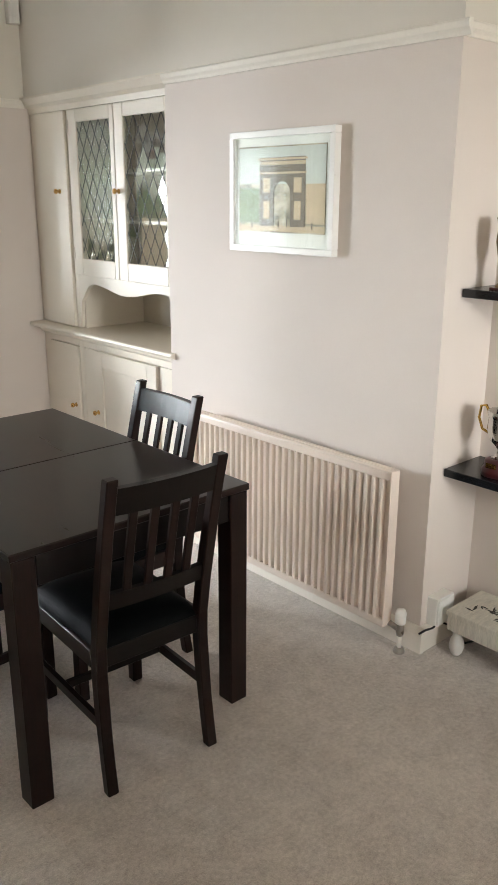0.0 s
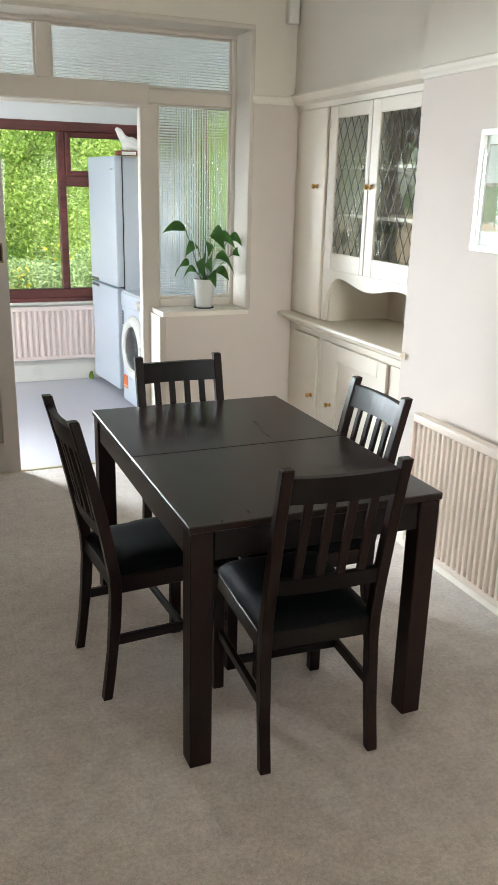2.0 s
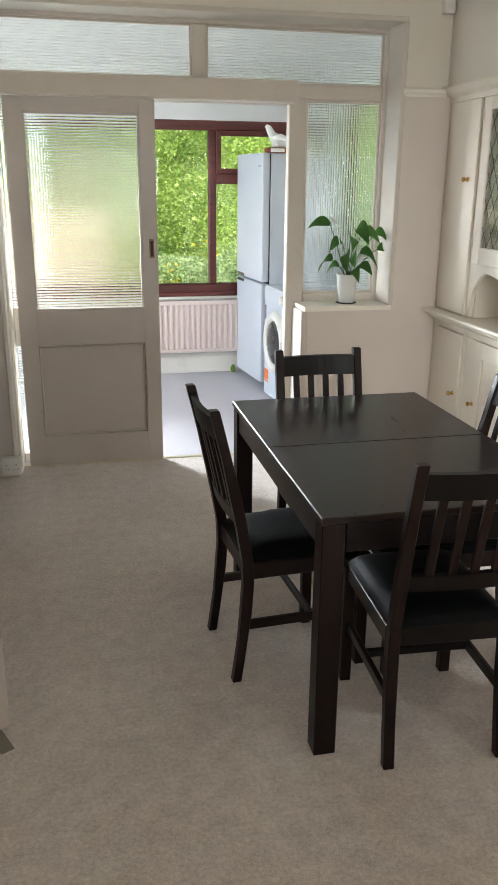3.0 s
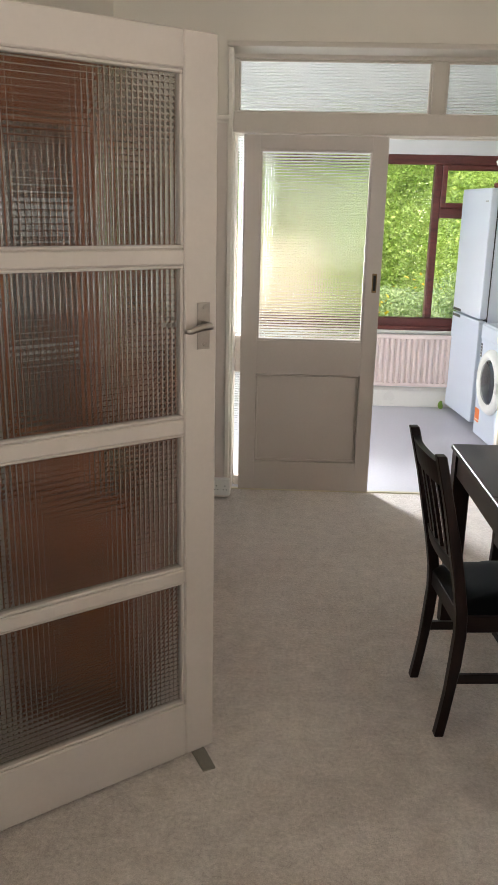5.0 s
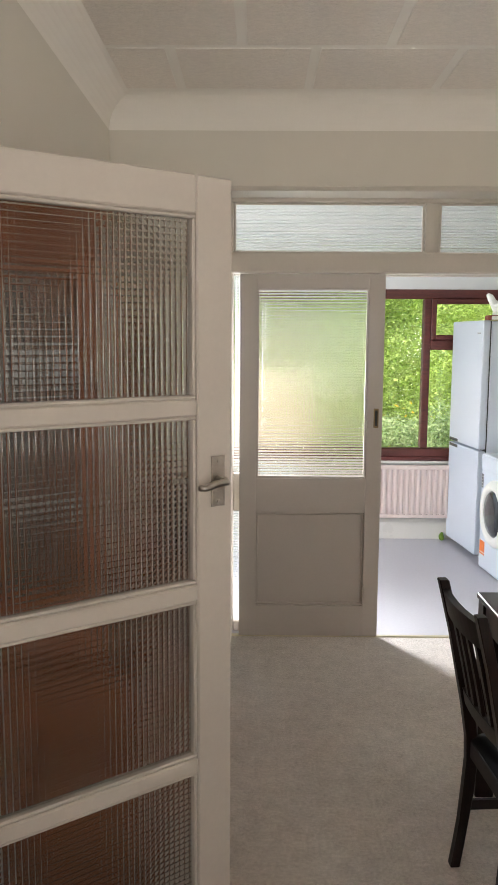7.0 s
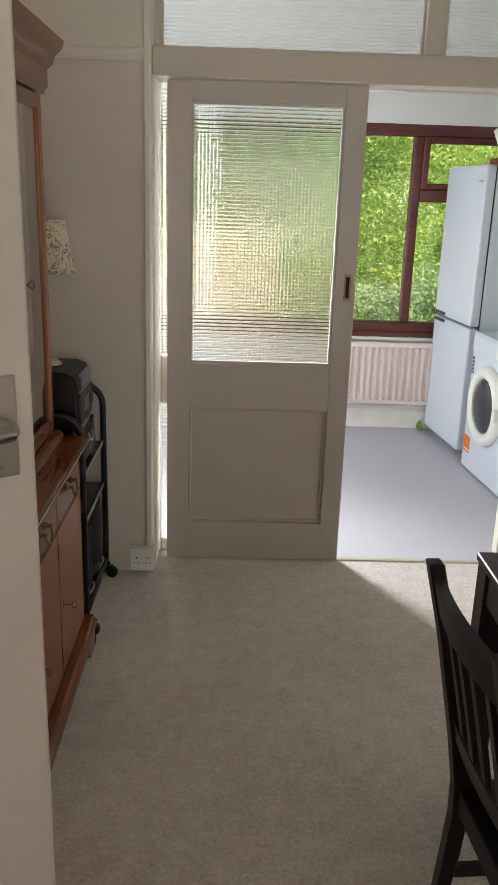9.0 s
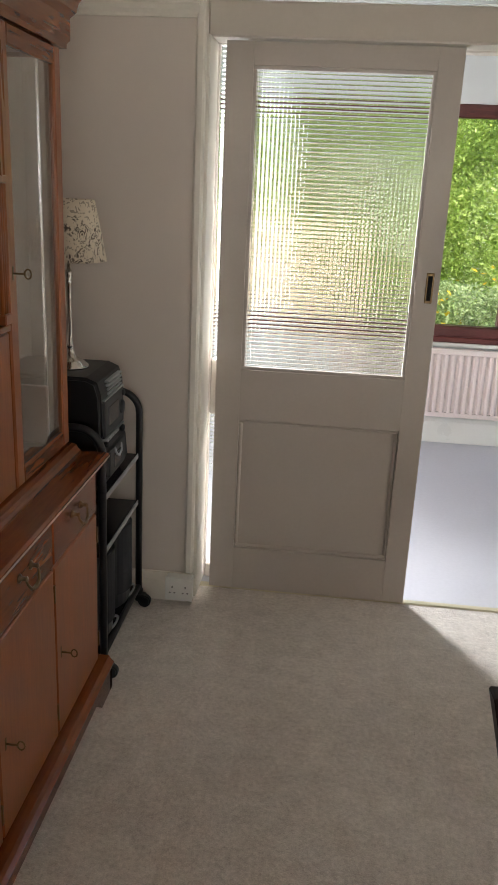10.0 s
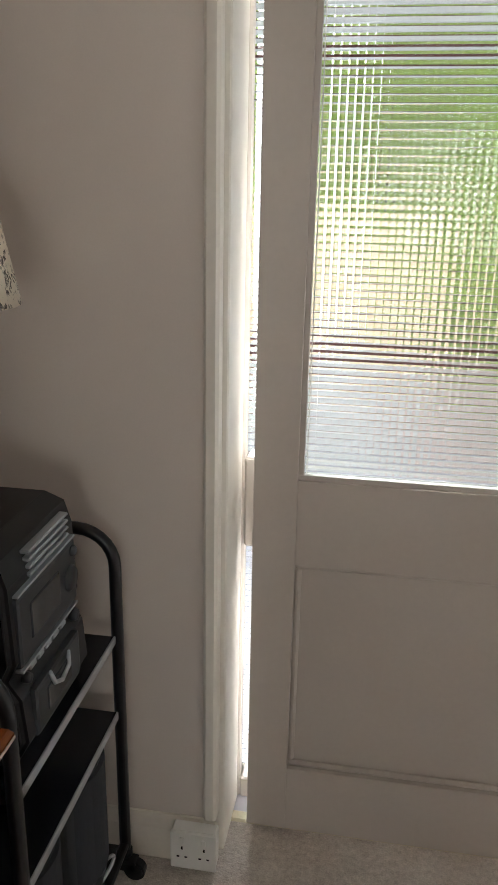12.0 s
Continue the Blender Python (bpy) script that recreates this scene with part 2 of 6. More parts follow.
def carpet_material():
    m, n, l, p = tree("beige_twist_carpet")
    tc = n.new("ShaderNodeTexCoord")
    scales = ((1.3, 4), (16, 4), (75, 4), (240, 3))
    tex = []
    for s, d in scales:
        t = n.new("ShaderNodeTexNoise")
        t.inputs["Scale"].default_value, t.inputs["Detail"].default_value = s, d
        l.new(tc.outputs["Object"], t.inputs["Vector"])
        tex.append(t)
    total = None
    for t, w in zip(tex, (0.26, 0.22, 0.32, 0.32)):
        mu = n.new("ShaderNodeMath")
        mu.operation, mu.inputs[1].default_value = "MULTIPLY_ADD", w
        l.new(t.outputs["Fac"], mu.inputs[0])
        if total:
            l.new(total, mu.inputs[2])
        else:
            mu.inputs[2].default_value = 0
        total = mu.outputs[0]
    cr = n.new("ShaderNodeValToRGB")
    cr.color_ramp.elements[0].position, cr.color_ramp.elements[1].position = 0.42, 0.70
    cr.color_ramp.elements[0].color, cr.color_ramp.elements[1].color = lin(176, 164, 154), lin(232, 222, 212)
    l.new(total, cr.inputs[0])
    l.new(cr.outputs[0], p.inputs["Base Color"])
    p.inputs["Roughness"].default_value, p.inputs["Sheen Weight"].default_value = 1.0, 0.8
    p.inputs["Sheen Roughness"].default_value, p.inputs["Sheen Tint"].default_value = 0.45, (1.0, 0.97, 0.95, 1)
    p.inputs["Specular IOR Level"].default_value = 0.0
    b1, b2 = n.new("ShaderNodeBump"), n.new("ShaderNodeBump")
    b1.inputs["Strength"].default_value, b1.inputs["Distance"].default_value = 0.7, 0.005
    b2.inputs["Strength"].default_value, b2.inputs["Distance"].default_value = 0.7, 0.004
    l.new(tex[2].outputs["Fac"], b1.inputs["Height"])
    l.new(tex[3].outputs["Fac"], b2.inputs["Height"])
    l.new(b1.outputs[0], b2.inputs["Normal"])
    l.new(b2.outputs[0], p.inputs["Normal"])
    return m


CARPET = carpet_material()


def leaf_material(name, dark, light, gloss=0.5):
    m, n, l, p = tree(name)
    geo, cr = n.new("ShaderNodeNewGeometry"), n.new("ShaderNodeValToRGB")
    cr.color_ramp.elements[0].color, cr.color_ramp.elements[1].color = dark, light
    l.new(geo.outputs["Random Per Island"], cr.inputs[0])
    l.new(cr.outputs[0], p.inputs["Base Color"])
    p.inputs["Roughness"].default_value = gloss
    tr, mx = n.new("ShaderNodeBsdfTranslucent"), n.new("ShaderNodeMixShader")
    l.new(cr.outputs[0], tr.inputs["Color"])
    mx.inputs[0].default_value = 0.5
    l.new(p.outputs[0], mx.inputs[1])
    l.new(tr.outputs[0], mx.inputs[2])
    l.new(mx.outputs[0], n["Material Output"].inputs["Surface"])
    return m


LEAF_A = leaf_material("bright_leaf", lin(140, 170, 70), lin(220, 232, 136))
LEAF_B = leaf_material("deep_leaf", lin(126, 160, 84), lin(200, 220, 140))
LEAF_C = leaf_material("pale_leaf", lin(136, 160, 100), lin(204, 216, 160))
LEAF_HOUSE = leaf_material("houseplant_leaf", lin(36, 76, 32), lin(88, 132, 60), 0.35)
PETAL = leaf_material("yellow_petal", lin(226, 182, 30), lin(246, 214, 60))
WHITE_PETAL = leaf_material("white_spathe", lin(222, 226, 216), lin(244, 244, 238))


def print_material():
    """A loose picture of a building in browns and greens under a pale sky."""
    m, n, l, p = tree("art_print")
    tc, no, cr = n.new("ShaderNodeTexCoord"), n.new("ShaderNodeTexNoise"), n.new("ShaderNodeValToRGB")
    mp = n.new("ShaderNodeMapping")
    mp.inputs["Scale"].default_value = (1, 6, 9)
    l.new(tc.outputs["Object"], mp.inputs["Vector"])
    l.new(mp.outputs[0], no.inputs["Vector"])
    no.inputs["Scale"].default_value, no.inputs["Detail"].default_value = 2.2, 5
    e = cr.color_ramp.elements
    e[0].position, e[0].color = 0.34, lin(116, 112, 96)
    e[1].position, e[1].color = 0.66, lin(208, 200, 178)
    x = e.new(0.5)
    x.color = lin(178, 166, 142)
    l.new(no.outputs["Fac"], cr.inputs[0])
    l.new(cr.outputs[0], p.inputs["Base Color"])
    p.inputs["Roughness"].default_value = 0.7
    return m


PRINT = print_material()
PRINT_DARK = surface("print_dark_brown", lin(122, 110, 94), 0.7, var=0.3, scale=30, grain=120, bump=0.05)
PRINT_SKY = surface("print_pale_sky", lin(198, 200, 190), 0.7, var=0.08, scale=14, grain=120, bump=0.05)
PRINT_SAND = surface("print_sand", lin(196, 174, 142), 0.7, var=0.12, scale=24, grain=120, bump=0.05)
PRINT_GREEN = surface("print_green", lin(122, 130, 92), 0.7, var=0.25, scale=30, grain=120, bump=0.05)


def shade_material():
    """Cream lampshade cloth with a grey print of roses and small leaves."""
    m, n, l, p = tree("floral_shade_cloth")

    def math_node(op, a, b=None):
        x = n.new("ShaderNodeMath")
        x.operation = op
        for k, v in enumerate((a, b)):
            if v is None:
                continue
            if isinstance(v, (int, float)):
                x.inputs[k].default_value = v
            else:
                l.new(v, x.inputs[k])
        return x.outputs[0]
    tc, no, warp = n.new("ShaderNodeTexCoord"), n.new("ShaderNodeTexNoise"), n.new("ShaderNodeVectorMath")
    no.inputs["Scale"].default_value = 32
    l.new(tc.outputs["Object"], no.inputs["Vector"])
    warp.operation, warp.inputs[1].default_value = "MULTIPLY_ADD", (0.05, 0.05, 0.05)
    l.new(no.outputs["Color"], warp.inputs[0])
    l.new(tc.outputs["Object"], warp.inputs[2])
    big, small = n.new("ShaderNodeTexVoronoi"), n.new("ShaderNodeTexVoronoi")
    big.inputs["Scale"].default_value, small.inputs["Scale"].default_value = 17, 90
    for v in (big, small):
        l.new(warp.outputs[0], v.inputs["Vector"])
    ink = n.new("ShaderNodeTexNoise")
    ink.inputs["Scale"].default_value, ink.inputs["Detail"].default_value, ink.inputs["Roughness"].default_value = 62, 6, 0.72
    l.new(tc.outputs["Object"], ink.inputs["Vector"])
    strokes = n.new("ShaderNodeMapRange")
    strokes.inputs["From Min"].default_value, strokes.inputs["From Max"].default_value = 0.47, 0.55
    l.new(ink.outputs["Fac"], strokes.inputs["Value"])
    petals = math_node("GREATER_THAN", math_node("SINE", math_node("MULTIPLY", big.outputs["Distance"], 44)), -0.2)
    rose = math_node("MULTIPLY", math_node("MULTIPLY", petals, strokes.outputs[0]), math_node("LESS_THAN", big.outputs["Distance"], 0.5))
    sprig = math_node("MULTIPLY", math_node("LESS_THAN", small.outputs["Distance"], 0.36), math_node("GREATER_THAN", big.outputs["Distance"], 0.5))
    both = math_node("MULTIPLY", math_node("MAXIMUM", rose, math_node("MULTIPLY", sprig, 0.55)), 0.9)
    mix = n.new("ShaderNodeMix")
    mix.data_type = "RGBA"
    mix.inputs["A"].default_value, mix.inputs["B"].default_value = lin(226, 212, 190), lin(58, 44, 40)
    l.new(both, mix.inputs["Factor"])
    l.new(mix.outputs["Result"], p.inputs["Base Color"])
    p.inputs["Roughness"].default_value = 0.9
    return m


SHADE = shade_material()


# ---- mesh helpers ----
def box(bm, x0, x1, y0, y1, z0, z1, bevel=0.0, mat=0, seg=1):
    """A box from corner to corner, its edges rounded by bevel."""
    m = Matrix.Translation(((x0 + x1) / 2, (y0 + y1) / 2, (z0 + z1) / 2)) @ Matrix.Diagonal((abs(x1 - x0), abs(y1 - y0), abs(z1 - z0), 1))
    vs = bmesh.ops.create_cube(bm, size=1, matrix=m)["verts"]
    fs = {f for v in vs for f in v.link_faces}
    for f in fs:
        f.material_index = mat
    if bevel:
        es = list({e for v in vs for e in v.link_edges})
        bmesh.ops.bevel(bm, geom=es, offset=bevel, segments=seg, affect="EDGES", profile=0.6)
    return vs


def prism(bm, poly, axis, a, b, mat=0):
    """A polygon drawn in the two other axes (in order), drawn out along one axis from a to b."""
    def at(u, v, w):
        return (w, u, v) if axis == 0 else (u, w, v) if axis == 1 else (u, v, w)
    lo, hi = [bm.verts.new(at(u, v, a)) for u, v in poly], [bm.verts.new(at(u, v, b)) for u, v in poly]
    fs = [bm.faces.new(lo), bm.faces.new(hi)]
    k = len(poly)
    for i in range(k):
        fs.append(bm.faces.new((lo[i], lo[(i + 1) % k], hi[(i + 1) % k], hi[i])))
    for f in fs:
        f.material_index = mat
    bmesh.ops.recalc_face_normals(bm, faces=fs)


def lathe(bm, profile, cx=0, cy=0, steps=28, mat=0):
    """Turn a profile of (radius, z) round an upright axis."""
    rings = []
    for r, z in profile:
        rings.append([bm.verts.new((cx + max(r, 1e-4) * math.cos(2 * math.pi * i / steps), cy + max(r, 1e-4) * math.sin(2 * math.pi * i / steps), z)) for i in range(steps)])
    fs = []
    for a, b in zip(rings, rings[1:]):
        for i in range(steps):
            f = bm.faces.new((a[i], a[(i + 1) % steps], b[(i + 1) % steps], b[i]))
            f.smooth = True
            f.material_index = mat
            fs.append(f)
    for ring in (rings[0], rings[-1]):
        f = bm.faces.new(ring)
        f.material_index = mat
        fs.append(f)
    bmesh.ops.recalc_face_normals(bm, faces=fs)


def tube(bm, pts, r, steps=10, mat=0):
    """A round bar along a line of points."""
    pts = [Vector(p) for p in pts]
    rings, up = [], None
    for i, p in enumerate(pts):
        d = (pts[min(i + 1, len(pts) - 1)] - pts[max(i - 1, 0)]).normalized()
        if up is None:
            up = d.orthogonal().normalized()
        up = (up - d * up.dot(d)).normalized()
        side = d.cross(up)
        rr = r[i] if isinstance(r, (list, tuple)) else r
        rings.append([bm.verts.new(p + rr * (math.cos(2 * math.pi * k / steps) * up + math.sin(2 * math.pi * k / steps) * side)) for k in range(steps)])
    fs = []
    for a, b in zip(rings, rings[1:]):
        for k in range(steps):
            f = bm.faces.new((a[k], a[(k + 1) % steps], b[(k + 1) % steps], b[k]))
            f.smooth, f.material_index = True, mat
            fs.append(f)
    for ring in (rings[0], rings[-1]):
        fs.append(bm.faces.new(ring))
        fs[-1].material_index = mat
    bmesh.ops.recalc_face_normals(bm, faces=fs)


def arc(cx, cy, r, a0, a1, k):
    return [(cx + r * math.cos(radians(a0 + (a1 - a0) * i / k)), cy + r * math.sin(radians(a0 + (a1 - a0) * i / k))) for i in range(k + 1)]


def mesh_of(name, bm, mats):
    me = bpy.data.meshes.new(name)
    bm.to_mesh(me)
    bm.free()
    for m in mats if isinstance(mats, (list, tuple)) else [mats]:
        me.materials.append(m)
    return me


def part(name, bm, material, parent, label=""):
    """One mesh object under a thing or a part."""
    ob = new(name, mesh_of(name, bm, material))
    ob.parent = parent
    return tagged(ob, label)


def boxpart(name, parent, material, x0, x1, y0, y1, z0, z1, bevel=0.003, label="", seg=1):
    bm = bmesh.new()
    box(bm, x0, x1, y0, y1, z0, z1, bevel, seg=seg)
    return part(name, bm, material, parent, label)


def thing(name, label, category, m=None, group="", kind=""):
    ob = new(name)
    ob.empty_display_size = 0.05
    if m is not None:
        ob.matrix_world = m
    return tagged(ob, label, category, group, kind)


def structure(name, bm, mats, label, category):
    return tagged(new(name, mesh_of(name, bm, mats)), label, category, kind="structure")


def pane(name, parent, material, x0, x1, y0, y1, z0, z1, label=""):
    ob = boxpart(name, parent, material, x0, x1, y0, y1, z0, z1, 0, label)
    ob.visible_shadow = False
    return ob


def reeded_pane(name, parent, x0, x1, y_front, y_back, z0, z1, pitch=0.0144, relief=0.0011, label="cross-reeded obscure glass", glass=None, power=4):
    """Obscure glass pressed into small square pillows: upright reeds on its front, level reeds on its back."""
    cut = (0.0, 0.04, 0.09, 0.16, 0.26, 0.38, 0.5, 0.62, 0.74, 0.84, 0.91, 0.96)
    side = 1 if y_front > y_back else -1

    def reeds(lo, hi):
        count = max(1, round((hi - lo) / pitch))
        step = (hi - lo) / count
        u = [(lo + (i + c) * step, relief * (1 - abs(2 * c - 1) ** power)) for i in range(count) for c in cut]
        return u + [(hi, 0.0)]
    vs, fs = [], []
    for x, h in reeds(x0, x1):
        vs += [(x, y_front + side * h, z0), (x, y_front + side * h, z1)]
    for i in range(len(vs) // 2 - 1):
        q = (2 * i, 2 * i + 2, 2 * i + 3, 2 * i + 1)
        fs.append(q if side < 0 else q[::-1])
    base = len(vs)
    for z, h in reeds(z0, z1):
        vs += [(x0, y_back - side * h, z), (x1, y_back - side * h, z)]
    for i in range((len(vs) - base) // 2 - 1):
        q = (base + 2 * i, base + 2 * i + 2, base + 2 * i + 3, base + 2 * i + 1)
        fs.append(q if side < 0 else q[::-1])
    me = bpy.data.meshes.new(name)
    me.from_pydata(vs, [], fs)
    me.polygons.foreach_set("use_smooth", [True] * len(fs))
    me.materials.append(glass or REEDED)
    ob = new(name, me)
    ob.parent = parent
    ob.visible_shadow = False
    return tagged(ob, label)


# ---- the rooms ----
RAIL, TOP, CEIL = 2.05, 2.97, 2.85
NORTH, WEST, SOUTH = 4.33, -0.66, -1.9


def wall_boxes(bm, x0, x1, y0, y1, z0=0.0, z1=TOP):
    """Beige below the picture rail, cream above it."""
    if z0 < RAIL:
        box(bm, x0, x1, y0, y1, z0, min(z1, RAIL), mat=0)
    if z1 > RAIL:
        box(bm, x0, x1, y0, y1, max(z0, RAIL), z1, mat=1)


TWO = [WALL_LOW, WALL_HIGH]
bm = bmesh.new()
wall_boxes(bm, -1.75, -0.072, NORTH, 4.63)
wall_boxes(bm, 2.113, 3.0, NORTH, 4.63)
wall_boxes(bm, -0.072, 2.113, NORTH, 4.63, 2.414, TOP)
wall_boxes(bm, 1.612, 2.113, NORTH, 4.63, 0, 0.885)
wall_north = structure("wall_north", bm, TWO, "beige and cream painted wall with a wide glazed opening", "wall")

bm = bmesh.new()
wall_boxes(bm, WEST - 0.15, WEST, SOUTH, 0.72)
wall_boxes(bm, WEST - 0.15, WEST, 1.56, NORTH)
wall_boxes(bm, WEST - 0.15, WEST, 0.72, 1.56, 2.06, TOP)
structure("wall_west", bm, TWO, "beige and cream painted wall with a doorway", "wall")

bm = bmesh.new()
wall_boxes(bm, 2.337, 2.85, 1.53, 3.0)
wall_boxes(bm, 2.63, 2.85, SOUTH, 1.53)
wall_boxes(bm, 2.85, 3.0, SOUTH, NORTH)
wall_boxes(bm, 2.375, 2.85, 3.0, NORTH, 2.09, TOP)
structure("wall_east", bm, TWO, "beige and cream painted wall with a chimney breast", "wall")

bm = bmesh.new()
wall_boxes(bm, WEST - 0.15, 0.2, SOUTH - 0.15, SOUTH)
wall_boxes(bm, 2.0, 3.0, SOUTH - 0.15, SOUTH)
wall_boxes(bm, 0.2, 2.0, SOUTH - 0.15, SOUTH, 0, 0.8)
wall_boxes(bm, 0.2, 2.0, SOUTH - 0.15, SOUTH, 2.1, TOP)
structure("wall_south", bm, TWO, "beige and cream painted wall with a window opening", "wall")

bm = bmesh.new()
box(bm, -1.95, -1.8, 0.2, 2.1, 0, TOP)
box(bm, -1.8, WEST - 0.15, 0.05, 0.2, 0, TOP)
box(bm, -1.8, WEST - 0.15, 2.1, 2.25, 0, TOP)
structure("wall_hall", bm, WALL_LOW, "plain beige hallway wall", "wall")

# floors
bm = bmesh.new()
box(bm, -1.8, 2.85, SOUTH, 4.47, -0.12, 0.0)
floor = structure("floor", bm, CARPET, "beige twist-pile carpet over the whole dining room", "floor")
bm = bmesh.new()
box(bm, -1.75, 2.6, 4.47, 6.9, -0.12, -0.002)
structure("floor_kitchen", bm, VINYL, "pale vinyl floor of the bright kitchen", "floor")
bm = bmesh.new()
prism(bm, [(4.452, 0.0), (4.488, 0.0), (4.482, 0.005), (4.458, 0.005)], 0, -0.06, 1.53)
structure("trim_threshold", bm, surface("threshold_strip", lin(214, 204, 176), 0.35, metal=0.4), "pale metal threshold strip between two floors", "trim")

# ceiling with coved edges and embossed tiles
bm = bmesh.new()
box(bm, -1.95, 3.0, SOUTH - 0.15, 4.63, CEIL, TOP + 0.05)
R = 0.15
for y_wall, s in ((NORTH, -1), (SOUTH, 1)):
    cove = [(y_wall, CEIL - R)] + [(y_wall + s * (R - R * math.cos(radians(a))), CEIL - R + R * math.sin(radians(a))) for a in range(0, 91, 10)] + [(y_wall, CEIL)]
    prism(bm, cove[1:], 0, WEST, 2.85)
for x_wall, s in ((WEST, 1), (2.34, -1)):
    cove = [(x_wall + s * (R - R * math.cos(radians(a))), CEIL - R + R * math.sin(radians(a))) for a in range(0, 91, 10)] + [(x_wall, CEIL)]
    prism(bm, cove, 1, SOUTH, NORTH)
row, y = 0, 4.16
while y > SOUTH + 0.2:
    y0 = max(y - 0.555, SOUTH + 0.12)
    x = -0.88 + (0.3 if row % 2 else 0.0)
    while x < 2.2:
        a, b = max(x + 0.02, WEST + 0.12), min(x + 0.585, 2.2)
        if b - a > 0.06:
            box(bm, a, b, y0, y - 0.018, CEIL - 0.004, CEIL + 0.002, bevel=0.0025, mat=1)
        x += 0.605
    y -= 0.575
    row += 1
structure("ceiling", bm, [CEIL_JOINT, CEIL_TILE], "white coved ceiling with embossed tiles in brick bond", "ceiling")

# picture rails, skirtings
def rail_profile(base, s, z=2.042):
    return [(base, z), (base + s * 0.008, z), (base + s * 0.011, z + 0.01), (base + s * 0.02, z + 0.02), (base + s * 0.024, z + 0.036), (base + s * 0.018, z + 0.043), (base, z + 0.045)]


bm = bmesh.new()
prism(bm, rail_profile(NORTH, -1), 0, WEST, -0.072)
structure("trim_picture_rail_north", bm, RAIL_PAINT, "white moulded picture rail", "picture rail")
bm = bmesh.new()
prism(bm, rail_profile(NORTH, -1), 0, 2.113, 2.37)
structure("trim_picture_rail_corner", bm, RAIL_PAINT, "white moulded picture rail", "picture rail")
bm = bmesh.new()
prism(bm, rail_profile(WEST, 1), 1, SOUTH, NORTH - 0.035)
structure("trim_picture_rail_west", bm, RAIL_PAINT, "white moulded picture rail", "picture rail")
bm = bmesh.new()
prism(bm, rail_profile(2.337, -1), 1, 1.50, 3.0)
prism(bm, [(u, v) for u, v in rail_profile(1.53, -1)], 0, 2.337, 2.6)
prism(bm, rail_profile(2.63, -1), 1, SOUTH, 1.5)
structure("trim_picture_rail_east", bm, RAIL_PAINT, "white moulded picture rail round the chimney breast", "picture rail")


def skirting(base, s, h=0.115):
    return [(base, 0), (base + s * 0.018, 0), (base + s * 0.018, h - 0.03), (base + s * 0.01, h - 0.008), (base + s * 0.006, h), (base, h)]


bm = bmesh.new()
prism(bm, skirting(NORTH, -1), 0, WEST, -0.072)
structure("baseboard_north", bm, WHITE_GLOSS, "white painted skirting board", "skirting")
bm = bmesh.new()
prism(bm, skirting(2.337, -1, 0.10), 1, 1.51, 3.0)
prism(bm, skirting(1.53, -1, 0.10), 0, 2.337, 2.63)
prism(bm, skirting(2.63, -1, 0.10), 1, SOUTH, 1.512)
structure("baseboard_east", bm, WHITE_GLOSS, "white painted skirting board", "skirting")
bm = bmesh.new()
prism(bm, skirting(WEST, 1), 1, 1.56, NORTH - 0.018)
structure("baseboard_west", bm, WHITE_GLOSS, "white painted skirting board", "skirting")

# kitchen shell
KY, KTOP = 6.72, 2.45
bm = bmesh.new()
box(bm, -1.75, 2.6, KY, KY + 0.2, 0, 0.66)
box(bm, -1.75, 2.6, KY, KY + 0.2, 2.06, KTOP + 0.1)
box(bm, -1.75, -0.95, KY, KY + 0.2, 0.66, 2.06)
box(bm, 2.42, 2.6, KY, KY + 0.2, 0.66, 2.06)
structure("wall_kitchen_north", bm, KITCHEN_WALL, "white kitchen wall with a wide brown-framed window", "wall")
bm = bmesh.new()
for a, b, c, d in ((4.63, 4.95, 0, KTOP + 0.1), (6.35, KY, 0, KTOP + 0.1), (4.95, 6.35, 0, 1.05), (4.95, 6.35, 2.2, KTOP + 0.1)):
    box(bm, 2.45, 2.6, a, b, c, d)
structure("wall_kitchen_east", bm, KITCHEN_WALL, "white kitchen wall with a side window", "wall")
bm = bmesh.new()
box(bm, -1.75, -1.6, 4.63, 4.72, 0, KTOP + 0.1)
box(bm, -1.75, -1.6, 6.4, KY, 0, KTOP + 0.1)
box(bm, -1.75, -1.6, 4.72, 6.4, 2.08, KTOP + 0.1)
structure("wall_kitchen_west", bm, KITCHEN_WALL, "white kitchen wall with a garden door opening", "wall")
bm = bmesh.new()
box(bm, -1.75, 2.6, 4.63, KY + 0.2, KTOP, KTOP + 0.12)
structure("ceiling_kitchen", bm, KITCHEN_WALL, "plain white kitchen ceiling", "ceiling")
bm = bmesh.new()
prism(bm, skirting(KY, -1, 0.17), 0, -1.6, 2.45)
structure("baseboard_kitchen", bm, PLASTIC_WHITE, "tall white kitchen skirting board", "skirting")
bm = bmesh.new()
box(bm, -0.95, 2.42, KY - 0.03, KY + 0.02, 0.636, 0.662, 0.004)
structure("trim_kitchen_sill", bm, PLASTIC_WHITE, "narrow white window board", "window sill")

# kitchen window
win = thing("window_1", "wide brown wood-framed kitchen window onto the garden", "window", kind="structure")
FY0, FY1 = KY - 0.005, KY + 0.075


def bar(name, x0, x1, z0, z1, y0=FY0, y1=FY1):
    return boxpart(name, win, WINDOW_BROWN, x0, x1, y0, y1, z0, z1, 0.006)


